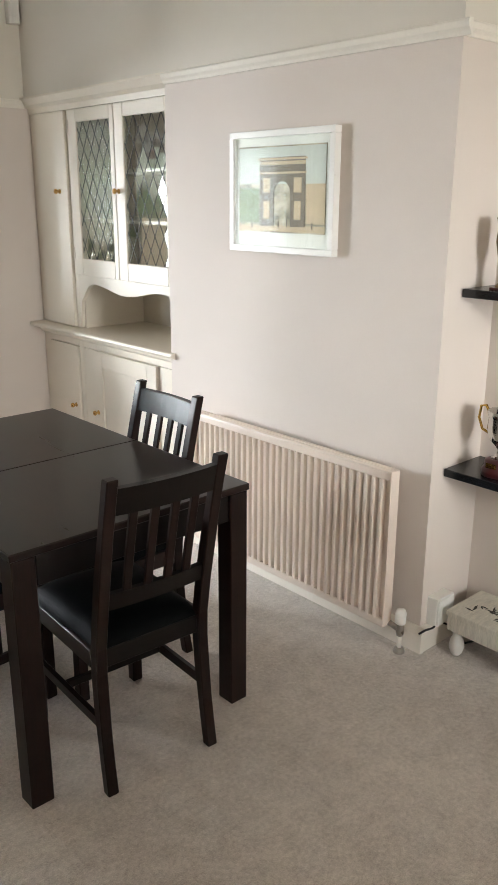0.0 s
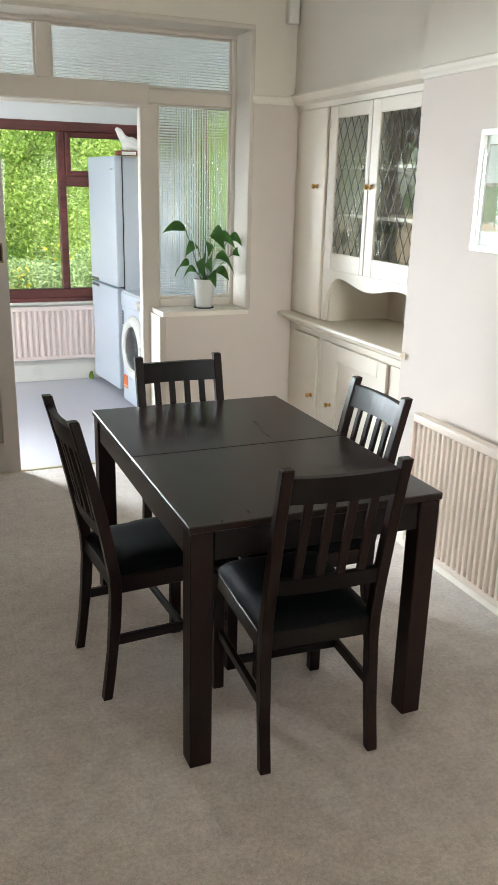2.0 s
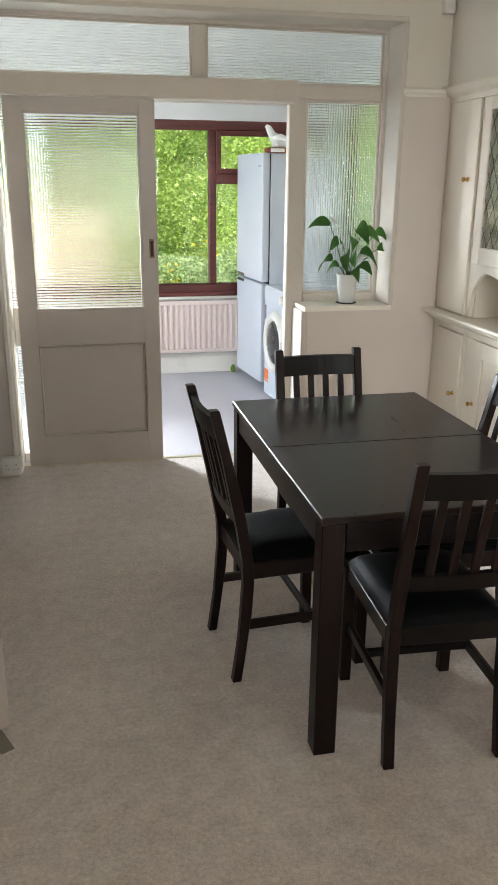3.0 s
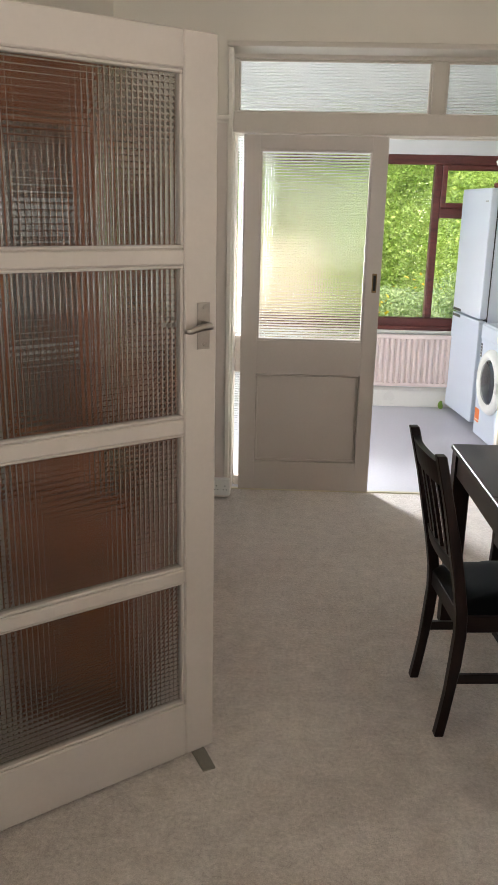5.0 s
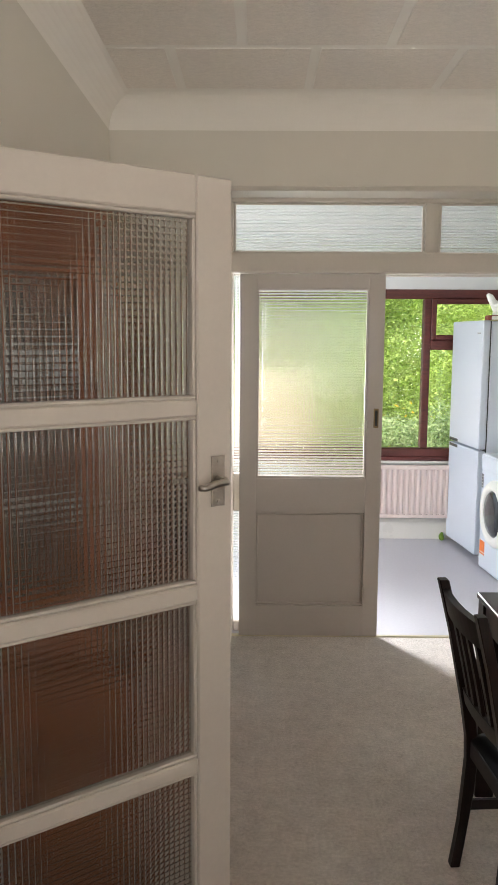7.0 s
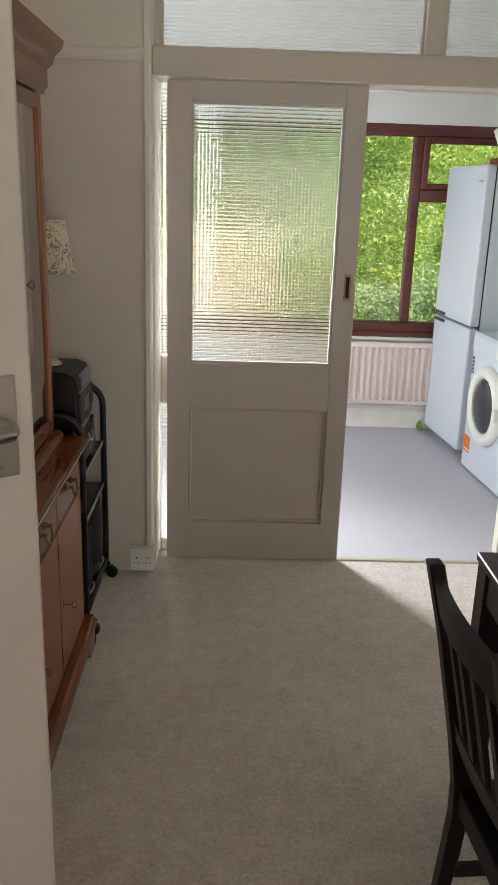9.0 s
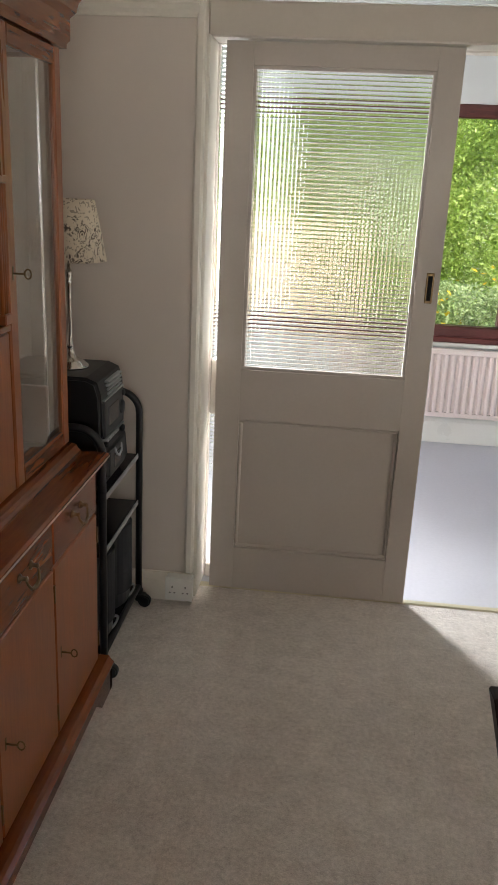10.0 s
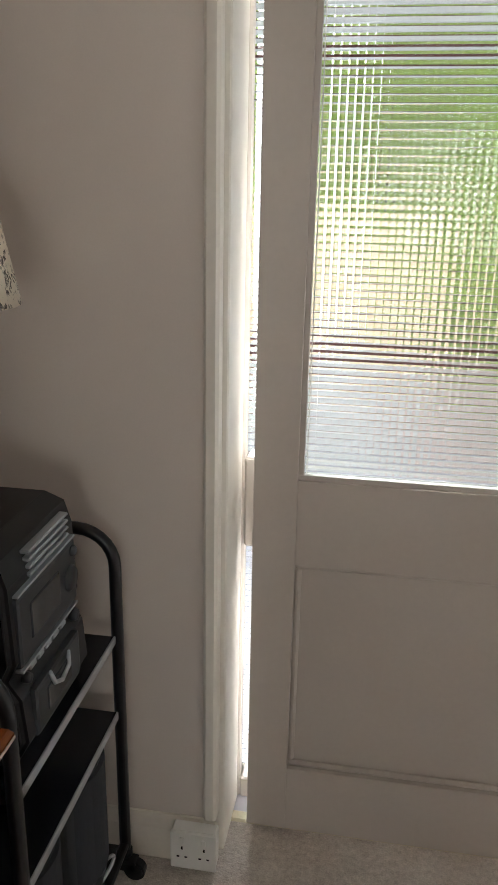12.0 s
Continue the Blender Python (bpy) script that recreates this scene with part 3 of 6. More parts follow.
bar("window_frame", -0.95, 2.42, 1.985, 2.06)
bar("window_frame", -0.95, 2.42, 0.664, 0.765)
bar("window_frame", -0.95, -0.88, 0.765, 1.985)
bar("window_frame", 2.35, 2.42, 0.765, 1.985)
bar("mullion", 1.445, 1.505, 0.765, 1.985)
bar("transom", 1.505, 2.35, 1.575, 1.655)
bar("sash", 1.505, 1.545, 1.655, 1.985, FY0 - 0.02, FY1 - 0.02)
bar("sash", 1.545, 2.35, 1.655, 1.695, FY0 - 0.02, FY1 - 0.02)
bar("sash", 1.545, 2.35, 1.945, 1.985, FY0 - 0.02, FY1 - 0.02)
bar("mullion", 2.10, 2.16, 0.765, 1.575)
boxpart("window_sill", win, WINDOW_BROWN, -0.95, 2.42, KY - 0.03, KY - 0.006, 0.664, 0.70, 0.006)
pane("pane", win, CLEAR, -0.88, 1.445, KY + 0.03, KY + 0.036, 0.765, 1.985)
pane("pane", win, CLEAR, 1.505, 2.10, KY + 0.03, KY + 0.036, 0.765, 1.575)
pane("pane", win, CLEAR, 2.16, 2.35, KY + 0.03, KY + 0.036, 0.765, 1.575)
pane("pane", win, CLEAR, 1.545, 2.35, KY + 0.012, KY + 0.018, 1.695, 1.945)

side = thing("window_3", "brown wood-framed side window of the kitchen", "window", kind="structure")
for a, b, c, d in ((4.95, 6.35, 1.05, 1.12), (4.95, 6.35, 2.13, 2.2), (4.95, 5.02, 1.12, 2.13), (6.28, 6.35, 1.12, 2.13)):
    boxpart("window_frame", side, WINDOW_BROWN, 2.5, 2.57, a, b, c, d, 0.006)
pane("pane", side, CLEAR, 2.53, 2.536, 5.02, 6.28, 1.12, 2.13)

# front window behind the walk, garden door of the kitchen
fw = thing("window_2", "plain white-framed front window", "window", kind="structure")
for a, b, c, d in ((0.2, 2.0, 0.8, 0.86), (0.2, 2.0, 2.04, 2.1), (0.2, 0.26, 0.86, 2.04), (1.94, 2.0, 0.86, 2.04), (1.07, 1.13, 0.86, 2.04)):
    boxpart("window_frame", fw, PLASTIC_WHITE, a, b, SOUTH - 0.1, SOUTH - 0.04, c, d, 0.004)
pane("pane", fw, CLEAR, 0.26, 1.07, SOUTH - 0.075, SOUTH - 0.069, 0.86, 2.04)
pane("pane", fw, CLEAR, 1.13, 1.94, SOUTH - 0.075, SOUTH - 0.069, 0.86, 2.04)
pd = thing("door_3", "white-framed glazed garden door of the kitchen", "door", kind="structure")
for a, b, c, d in ((4.72, 6.4, 0.0, 0.08), (4.72, 6.4, 2.0, 2.08), (4.72, 4.8, 0.08, 2.0), (6.32, 6.4, 0.08, 2.0), (5.52, 5.6, 0.08, 2.0)):
    boxpart("door_frame", pd, PLASTIC_WHITE, -1.72, -1.65, a, b, c, d, 0.004)
pane("pane", pd, CLEAR, -1.69, -1.684, 4.8, 5.52, 0.08, 2.0)
pane("pane", pd, CLEAR, -1.69, -1.684, 5.6, 6.32, 0.08, 2.0)

# glazed screen between the rooms
scr = thing("screen_frame", "white painted timber screen with reeded glass fanlights", "glazed screen", kind="structure")
SY0, SY1 = 4.535, 4.60


def sbar(name, x0, x1, z0, z1, y0=SY0, y1=SY1, bevel=0.005):
    return boxpart(name, scr, SCREEN_PAINT, x0, x1, y0, y1, z0, z1, bevel)


sbar("head", -0.072, 2.113, 2.385, 2.414)
sbar("jamb", -0.072, -0.035, 0.0, 2.385)
sbar("jamb", 2.076, 2.113, 0.912, 2.385)
sbar("mullion", 0.99, 1.068, 2.118, 2.385)
sbar("transom", -0.035, 1.534, 2.0, 2.118)
sbar("transom", 1.534, 2.076, 2.03, 2.105)
sbar("post", 1.534, 1.637, 0.0, 2.03)
sbar("lower_rail", 1.637, 2.076, 0.912, 0.962)
sbar("mid_rail", -0.035, 0.055, 0.70, 0.915)
sbar("side_post", 0.055, 0.083, 0.0, 2.0)
sbar("bottom_rail", -0.035, 0.055, 0.0, 0.06)
# mitred beads round each light
for x0, x1, z0, z1 in ((-0.035, 0.99, 2.118, 2.385), (1.068, 2.076, 2.105, 2.385), (1.637, 2.076, 0.962, 2.03)):
    for a, b, c, d in ((x0, x1, z0, z0 + 0.012), (x0, x1, z1 - 0.012, z1), (x0, x0 + 0.012, z0 + 0.012, z1 - 0.012), (x1 - 0.012, x1, z0 + 0.012, z1 - 0.012)):
        sbar("bead", a, b, c, d, SY0 + 0.018, SY0 + 0.034, 0.003)
    reeded_pane("pane", scr, x0 + 0.004, x1 - 0.004, SY0 + 0.036, SY0 + 0.042, z0 + 0.004, z1 - 0.004)
reeded_pane("pane", scr, -0.035, 0.055, SY0 + 0.036, SY0 + 0.042, 0.915, 2.0)
reeded_pane("pane", scr, -0.035, 0.055, SY0 + 0.036, SY0 + 0.042, 0.06, 0.70)

bm = bmesh.new()
box(bm, -0.0555, 1.552, 4.405, SY0 - 0.002, 2.004, 2.112, 0.006)
structure("trim_door_track", bm, SCREEN_PAINT, "white boxed track cover over the sliding door", "door track")
bm = bmesh.new()
prism(bm, [(1.59, 0.912), (2.113, 0.912), (2.113, 0.886), (1.59, 0.886)], 1, NORTH - 0.02, SY0)
structure("window_sill_inner", bm, WHITE_GLOSS, "white painted window board with a pot plant", "window sill")
# linings and architrave
bm = bmesh.new()
box(bm, -0.080, -0.051, NORTH - 0.014, NORTH + 0.03, 0.115, 2.40, 0.006)
box(bm, -0.070, -0.040, NORTH + 0.03, SY0 - 0.002, 0.0, 2.004, 0.003)
box(bm, -0.088, -0.048, NORTH - 0.018, NORTH - 0.001, 0.0, 0.115, 0.004)
box(bm, -0.0715, -0.056, NORTH + 0.031, SY0 - 0.002, 2.005, 2.404, 0.002)
structure("trim_jamb_west", bm, RAIL_PAINT, "white painted door lining", "door lining")
bm = bmesh.new()
box(bm, 2.098, 2.125, NORTH - 0.012, SY0 - 0.002, 0.914, 2.405, 0.004)
box(bm, -0.084, 2.125, NORTH - 0.012, SY0 - 0.002, 2.405, 2.43, 0.004)
structure("trim_reveal", bm, SCREEN_PAINT, "white painted window reveal", "window reveal")
bm = bmesh.new()
box(bm, 1.576, 1.6118, NORTH - 0.003, SY0 - 0.002, 0.0, 0.886, 0.004)
structure("trim_dado_end", bm, SCREEN_PAINT, "white painted post under the window board", "trim")

# sliding door, half open
sd = thing("door_1", "white sliding door with a cross-reeded glass pane, slid open", "door", kind="structure")
DY0, DY1 = 4.44, 4.478


def dbar(name, x0, x1, z0, z1, y0=DY0, y1=DY1, mat=DOOR_PAINT, bevel=0.0012):
    return boxpart(name, sd, mat, x0, x1, y0, y1, z0, z1, bevel)


dbar("stile", 0.0, 0.092, 0.012, 2.0)
dbar("stile", 0.688, 0.772, 0.012, 2.0)
dbar("top_rail", 0.092, 0.688, 1.928, 2.0)
dbar("lock_rail", 0.092, 0.688, 0.713, 0.905)
dbar("bottom_rail", 0.092, 0.688, 0.012, 0.186)
dbar("panel", 0.086, 0.694, 0.18, 0.72, DY0 + 0.022, DY1 - 0.006)
for a, b, c, d in ((0.092, 0.688, 0.186, 0.200), (0.092, 0.688, 0.699, 0.713), (0.092, 0.106, 0.200, 0.699), (0.674, 0.688, 0.200, 0.699)):
    dbar("moulding", a, b, c, d, DY0 + 0.010, DY0 + 0.024, bevel=0.005)
for a, b, c, d in ((0.092, 0.688, 0.905, 0.917), (0.092, 0.688, 1.916, 1.928), (0.092, 0.104, 0.917, 1.916), (0.676, 0.688, 0.917, 1.916)):
    dbar("bead", a, b, c, d, DY0 + 0.004, DY0 + 0.016)
reeded_pane("pane", sd, 0.095, 0.685, DY0 + 0.018, DY0 + 0.024, 0.908, 1.925)
pull = boxpart("pull_plate", sd, OLD_BRASS, 0.725, 0.752, DY0 - 0.003, DY0 + 0.002, 1.185, 1.29, 0.002, "recessed brass pull")
boxpart("recess", pull, BLACK_HOLE, 0.731, 0.746, DY0 - 0.0045, DY0 - 0.001, 1.195, 1.28, 0.0)

# glazed room door, standing open into the room
hinge = (-0.655, 1.555)
free = (0.022, 2.062)
ang = math.degrees(math.atan2(free[1] - hinge[1], free[0] - hinge[0]))
wide = math.hypot(free[0] - hinge[0], free[1] - hinge[1])
gd = thing("door_2", "white four-light door with reeded glass, standing open", "door", pose(hinge[0], hinge[1], 0, 0, 0, ang), kind="structure")
L0, L1 = 0.10, wide - 0.098


def gbar(name, x0, x1, z0, z1, y0=-0.02, y1=0.02, bevel=0.004, mat=DOOR_PAINT):
    return boxpart(name, gd, mat, x0, x1, y0, y1, z0, z1, bevel)


gbar("stile", 0.0, L0, 0.012, 2.03)
gbar("stile", L1, wide, 0.012, 2.03)
gbar("top_rail", L0, L1, 1.942, 2.03)
gbar("bottom_rail", L0, L1, 0.012, 0.19)
gbar("glazing_bar", L0, L1, 1.482, 1.522)
gbar("glazing_bar", L0, L1, 1.034, 1.076)
gbar("glazing_bar", L0, L1, 0.594, 0.632)
for z0, z1 in ((0.19, 0.594), (0.632, 1.034), (1.076, 1.482), (1.522, 1.942)):
    for a, b, c, d in ((L0, L1, z0, z0 + 0.009), (L0, L1, z1 - 0.009, z1), (L0, L0 + 0.009, z0 + 0.009, z1 - 0.009), (L1 - 0.009, L1, z0 + 0.009, z1 - 0.009)):
        gbar("bead", a, b, c, d, -0.015, 0.015, 0.003)
    reeded_pane("pane", gd, L0 + 0.002, L1 - 0.002, -0.002, 0.004, z0 + 0.002, z1 - 0.002, label="cross-reeded obscure glass", glass=REEDED_DOOR)
for s in (-1, 1):
    plate = gbar("handle_plate", wide - 0.062, wide - 0.022, 1.262, 1.385, s * 0.0205, s * 0.0235, 0.001, STEEL)
    tagged(plate, "satin steel lever handle")
    bm = bmesh.new()
    tube(bm, [(wide - 0.042, s * 0.022, 1.328), (wide - 0.042, s * 0.06, 1.328), (wide - 0.046, s * 0.067, 1.328), (wide - 0.08, s * 0.068, 1.326), (wide - 0.105, s * 0.066, 1.318), (wide - 0.122, s * 0.064, 1.32)], [0.009, 0.008, 0.009, 0.009, 0.008, 0.007])
    part("lever", bm, STEEL, plate)
    for zz in (1.275, 1.372):
        bm = bmesh.new()
        bmesh.ops.create_cone(bm, cap_ends=True, segments=10, radius1=0.004, radius2=0.003, depth=0.002, matrix=Matrix.Translation((wide - 0.042, s * 0.024, zz)) @ Matrix.Rotation(radians(-90 * s), 4, "X"))
        part("screw", bm, STEEL, plate)
stop = thing("doorstop", "grey rubber wedge under the open door", "doorstop", pose(0.0, 2.0, 0, 0, 0, ang - 100))
bm = bmesh.new()
prism(bm, [(-0.07, 0.0), (0.07, 0.0), (0.07, 0.004), (0.0, 0.011), (-0.07, 0.012)], 1, -0.02, 0.02)
part("wedge", bm, surface("grey_rubber", lin(128, 122, 110), 0.8, var=0.1), stop)

# ---- dining table ----
table = thing("dining_table", "dark espresso wooden extending dining table on the carpet", "table", pose(1.29, 2.337, 0))
TX, TY = 0.393, 0.605
boxpart("tabletop", table, WALNUT, -TX, TX, -TY, -0.0012, 0.733, 0.755, 0.003)
boxpart("tabletop", table, WALNUT, -TX, TX, 0.0012, TY, 0.733, 0.755, 0.003)
for s in (-1, 1):
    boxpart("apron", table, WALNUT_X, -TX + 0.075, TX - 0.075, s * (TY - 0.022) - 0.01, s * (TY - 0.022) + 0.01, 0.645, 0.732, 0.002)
    boxpart("apron", table, WALNUT, s * (TX - 0.022) - 0.01, s * (TX - 0.022) + 0.01, -TY + 0.075, TY - 0.075, 0.645, 0.732, 0.002)
    for t in (-1, 1):
        cx, cy = s * (TX - 0.038), t * (TY - 0.038)
        boxpart("leg", table, WALNUT_Z, cx - 0.033, cx + 0.033, cy - 0.033, cy + 0.033, 0.0, 0.732, 0.003)


# ---- chairs: seat looks along +y ----
def swept(bm, rows, bevel=0.0):
    """A bar of rectangular section through rows of (x0, x1, y0, y1, z)."""
    rings = [[bm.verts.new((x, y, z)) for x, y in ((x0, y0), (x1, y0), (x1, y1), (x0, y1))] for x0, x1, y0, y1, z in rows]
    fs = [bm.faces.new(rings[0]), bm.faces.new(rings[-1])]
    for a, b in zip(rings, rings[1:]):
        for i in range(4):
            fs.append(bm.faces.new((a[i], a[(i + 1) % 4], b[(i + 1) % 4], b[i])))
    bmesh.ops.recalc_face_normals(bm, faces=fs)
    if bevel:
        sharp = [e for e in bm.edges if len(e.link_faces) == 2 and e.calc_face_angle(0) > 0.6]
        bmesh.ops.bevel(bm, geom=sharp, offset=bevel, segments=1, affect="EDGES")


def back_y(z):
    """Where the back posts stand at height z: splayed feet, upright middle, leaning top."""
    if z < 0.40:
        return -0.195 - 0.040 * ((0.40 - z) / 0.40) ** 1.6
    return -0.195 - 0.112 * ((z - 0.40) / 0.55) ** 1.25


def chair_thing():
    c = thing("dining_chair", "dark espresso wooden dining chair with a black leather seat", "chair", group="chairs round the table")
    for s in (-1, 1):
        bm = bmesh.new()
        zs = [0.0, 0.08, 0.16, 0.26, 0.36, 0.44, 0.55, 0.66, 0.78, 0.88, 0.945]
        rows = []
        for z in zs:
            d = 0.036 if 0.2 < z < 0.7 else 0.03
            cx = s * (0.170 - 0.010 * min(z, 0.5))
            rows.append((cx - 0.0165, cx + 0.0165, back_y(z) - d / 2, back_y(z) + d / 2, z))
        swept(bm, rows, 0.003)
        part("back_post", bm, WALNUT_Z, c)
        boxpart("leg", c, WALNUT_Z, s * 0.175 - 0.018, s * 0.175 + 0.018, 0.187, 0.223, 0.0, 0.425, 0.003)
        boxpart("side_rail", c, WALNUT, s * 0.173 - 0.010, s * 0.173 + 0.010, -0.18, 0.188, 0.375, 0.43, 0.002)
        boxpart("stretcher", c, WALNUT, s * 0.170 - 0.008, s * 0.170 + 0.008, -0.205, 0.19, 0.19, 0.222, 0.002)
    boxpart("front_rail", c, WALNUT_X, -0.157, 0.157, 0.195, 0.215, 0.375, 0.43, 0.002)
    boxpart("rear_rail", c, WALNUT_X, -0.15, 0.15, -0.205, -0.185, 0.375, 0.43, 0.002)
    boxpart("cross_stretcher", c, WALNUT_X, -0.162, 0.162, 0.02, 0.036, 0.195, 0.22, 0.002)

    def bowed(z0, z1, bow, t):
        bm = bmesh.new()
        k = 10
        front, back = [], []
        for i in range(k + 1):
            x = -0.152 + 0.304 * i / k
            off = -bow * (1 - (x / 0.152) ** 2)
            for z, lst in ((z0, front), (z1, front)):
                lst.append(bm.verts.new((x, back_y(z) + off + t / 2, z)))
            for z, lst in ((z0, back), (z1, back)):
                lst.append(bm.verts.new((x, back_y(z) + off - t / 2, z)))
        fs = []
        for i in range(k):
            a, b = 2 * i, 2 * i + 2
            fs.append(bm.faces.new((front[a], front[b], front[b + 1], front[a + 1])))
            fs.append(bm.faces.new((back[a], back[a + 1], back[b + 1], back[b])))
            fs.append(bm.faces.new((front[a + 1], front[b + 1], back[b + 1], back[a + 1])))
            fs.append(bm.faces.new((front[a], back[a], back[b], front[b])))
        for j in (0, 2 * k):
            fs.append(bm.faces.new((front[j], front[j + 1], back[j + 1], back[j])))
        bmesh.ops.recalc_face_normals(bm, faces=fs)
        return bm
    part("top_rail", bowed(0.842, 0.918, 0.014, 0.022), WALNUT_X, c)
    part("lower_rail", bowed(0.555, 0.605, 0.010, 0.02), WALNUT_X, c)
    for i in range(4):
        x = -0.094 + 0.0627 * i
        off = -0.011 * (1 - (x / 0.152) ** 2)
        bm = bmesh.new()
        swept(bm, [(x - 0.0125, x + 0.0125, back_y(z) + off - 0.006, back_y(z) + off + 0.006, z) for z in (0.60, 0.66, 0.72, 0.78, 0.846)], 0.002)
        part("slat", bm, WALNUT_Z, c)
    # padded seat with a soft crown
    bm = bmesh.new()
    k = 14
    grid = []
    for i in range(k + 1):
        for j in range(k + 1):
            u, v = -1 + 2 * i / k, -1 + 2 * j / k
            crown = (1 - abs(u) ** 5) * (1 - abs(v) ** 5)
            y = 0.012 + 0.215 * v
            grid.append(bm.verts.new((u * (0.183 - 0.012 * (v < -0.2)), y, 0.432 + 0.046 * crown ** 0.6)))
    for i in range(k):
        for j in range(k):
            f = bm.faces.new((grid[i * (k + 1) + j], grid[(i + 1) * (k + 1) + j], grid[(i + 1) * (k + 1) + j + 1], grid[i * (k + 1) + j + 1]))
            f.smooth = True
    low = bmesh.ops.extrude_face_region(bm, geom=list(bm.faces))["geom"]
    for v in low:
        if isinstance(v, bmesh.types.BMVert):
            v.co.z = 0.431
    bmesh.ops.recalc_face_normals(bm, faces=bm.faces)
    part("seat", bm, LEATHER, c, "black leather seat pad")
    return c


chair = chair_thing()
chair.matrix_basis = pose(1.279, 1.878, 0, 0, 0, -3)
copy_thing(chair, pose(0.978, 2.338, 0, 0, 0, -86))
copy_thing(chair, pose(1.262, 2.68, 0, 0, 0, 180))
copy_thing(chair, pose(1.47, 2.262, 0, 0, 0, 90))

# ---- alcove cupboard, built in ----
CX = 2.40
cup = thing("alcove_cupboard", "cream painted built-in alcove cupboard with leaded glass doors", "cupboard")
boxpart("back_panel", cup, CREAM_GLOSS, 2.80, 2.84, 3.005, 4.325, 0.0, 2.088, 0)
boxpart("side_panel", cup, CREAM_GLOSS, CX + 0.02, 2.80, 3.004, 3.03, 0.0, 2.04, 0.002)
boxpart("side_panel", cup, CREAM_GLOSS, CX + 0.02, 2.80, 4.30, 4.326, 0.0, 2.04, 0.002)
boxpart("partition", cup, CREAM_GLOSS, CX + 0.02, 2.80, 3.905, 3.93, 0.90, 2.04, 0.002)
boxpart("top_panel", cup, CREAM_GLOSS, CX + 0.02, 2.80, 3.03, 4.30, 2.02, 2.04, 0.002)
boxpart("cupboard_floor", cup, CREAM_GLOSS, CX + 0.02, 2.80, 3.03, 3.905, 1.205, 1.225, 0.002)
for z in (1.46, 1.70):
    boxpart("shelf", cup, CREAM_GLOSS, CX + 0.05, 2.80, 3.03, 3.905, z, z + 0.018, 0.002)
bm = bmesh.new()
prism(bm, [(CX + 0.02, 2.012), (CX - 0.006, 2.012), (CX - 0.008, 2.04), (CX - 0.035, 2.055), (CX - 0.055, 2.085), (CX - 0.055, 2.094), (2.84, 2.094), (2.84, 2.04), (CX + 0.02, 2.04)], 1, 3.004, 4.326)
part("cornice", bm, CREAM_GLOSS, cup)
# worktop with a rounded nose
bm = bmesh.new()
nose = [(2.80, 0.866), (2.80, 0.897)] + [(2.322 + 0.012 * math.cos(radians(a)), 0.885 + 0.012 * math.sin(radians(a))) for a in range(90, 271, 30)] + [(2.34, 0.866)]
prism(bm, nose, 1, 2.97, 4.326)
part("worktop", bm, CREAM_GLOSS, cup)
bm = bmesh.new()
prism(bm, [(CX + 0.02, 0.865), (CX - 0.03, 0.865), (CX - 0.026, 0.845), (CX - 0.004, 0.83), (CX + 0.02, 0.83)], 1, 3.005, 4.326)
part("bed_moulding", bm, CREAM_GLOSS, cup)
# face frame
for y0, y1, z0, z1 in ((4.25, 4.326, 0.90, 2.012), (3.905, 3.94, 0.90, 2.012), (4.25, 4.326, 0.0, 0.83), (3.895, 3.935, 0.0, 0.83), (3.005, 3.07, 0.0, 0.83), (3.07, 3.895, 0.795, 0.83), (3.07, 3.895, 0.0, 0.09), (3.935, 4.25, 0.0, 0.09), (3.935, 4.25, 0.795, 0.83)):
    boxpart("face_frame", cup, CREAM_GLOSS, CX, CX + 0.02, y0, y1, z0, z1, 0.002)


def knob(parent, x, y, z, mat=BRASS, r=0.014):
    bm = bmesh.new()
    lathe(bm, [(r * 0.9, 0), (r * 0.9, 0.003), (r * 0.45, 0.006), (r * 0.4, 0.014), (r * 0.8, 0.018), (r, 0.024), (r * 0.8, 0.031), (0.001, 0.034)], steps=14)
    bmesh.ops.transform(bm, matrix=Matrix.Translation((x, y, z)) @ Matrix.Rotation(radians(-90), 4, "Y"), verts=bm.verts)
    return part("knob", bm, mat, parent, "small brass knob")


tall = boxpart("door", cup, CREAM_GLOSS, CX - 0.016, CX + 0.004, 3.943, 4.248, 0.903, 2.009, 0.003, "plain tall door")
knob(tall, CX - 0.016, 4.02, 1.614)
low1 = boxpart("door", cup, CREAM_GLOSS, CX - 0.014, CX + 0.004, 3.937, 4.248, 0.092, 0.793, 0.003, "plain lower door")
knob(low1, CX - 0.014, 3.985, 0.452)
# framed and panelled lower door
y0, y1, z0, z1 = 3.193, 3.777, 0.093, 0.7925
low2 = boxpart("door", cup, CREAM_GLOSS, CX - 0.004, CX + 0.004, y0, y1, z0, z1, 0.002, "panelled lower door")
for a, b, c, d in ((y1 - 0.085, y1, z0, z1), (y0, y0 + 0.085, z0, z1), (y0 + 0.085, y1 - 0.085, z1 - 0.085, z1), (y0 + 0.085, y1 - 0.085, z0, z0 + 0.1)):
    boxpart("frame", low2, CREAM_GLOSS, CX - 0.016, CX - 0.0045, a, b, c, d, 0.002)
knob(low2, CX - 0.016, 3.745, 0.453)
boxpart("face_panel", cup, CREAM_GLOSS, CX - 0.001, CX + 0.018, 3.78, 3.893, 0.092, 0.793, 0.002)
boxpart("face_panel", cup, CREAM_GLOSS, CX - 0.001, CX + 0.018, 3.072, 3.19, 0.092, 0.793, 0.002)
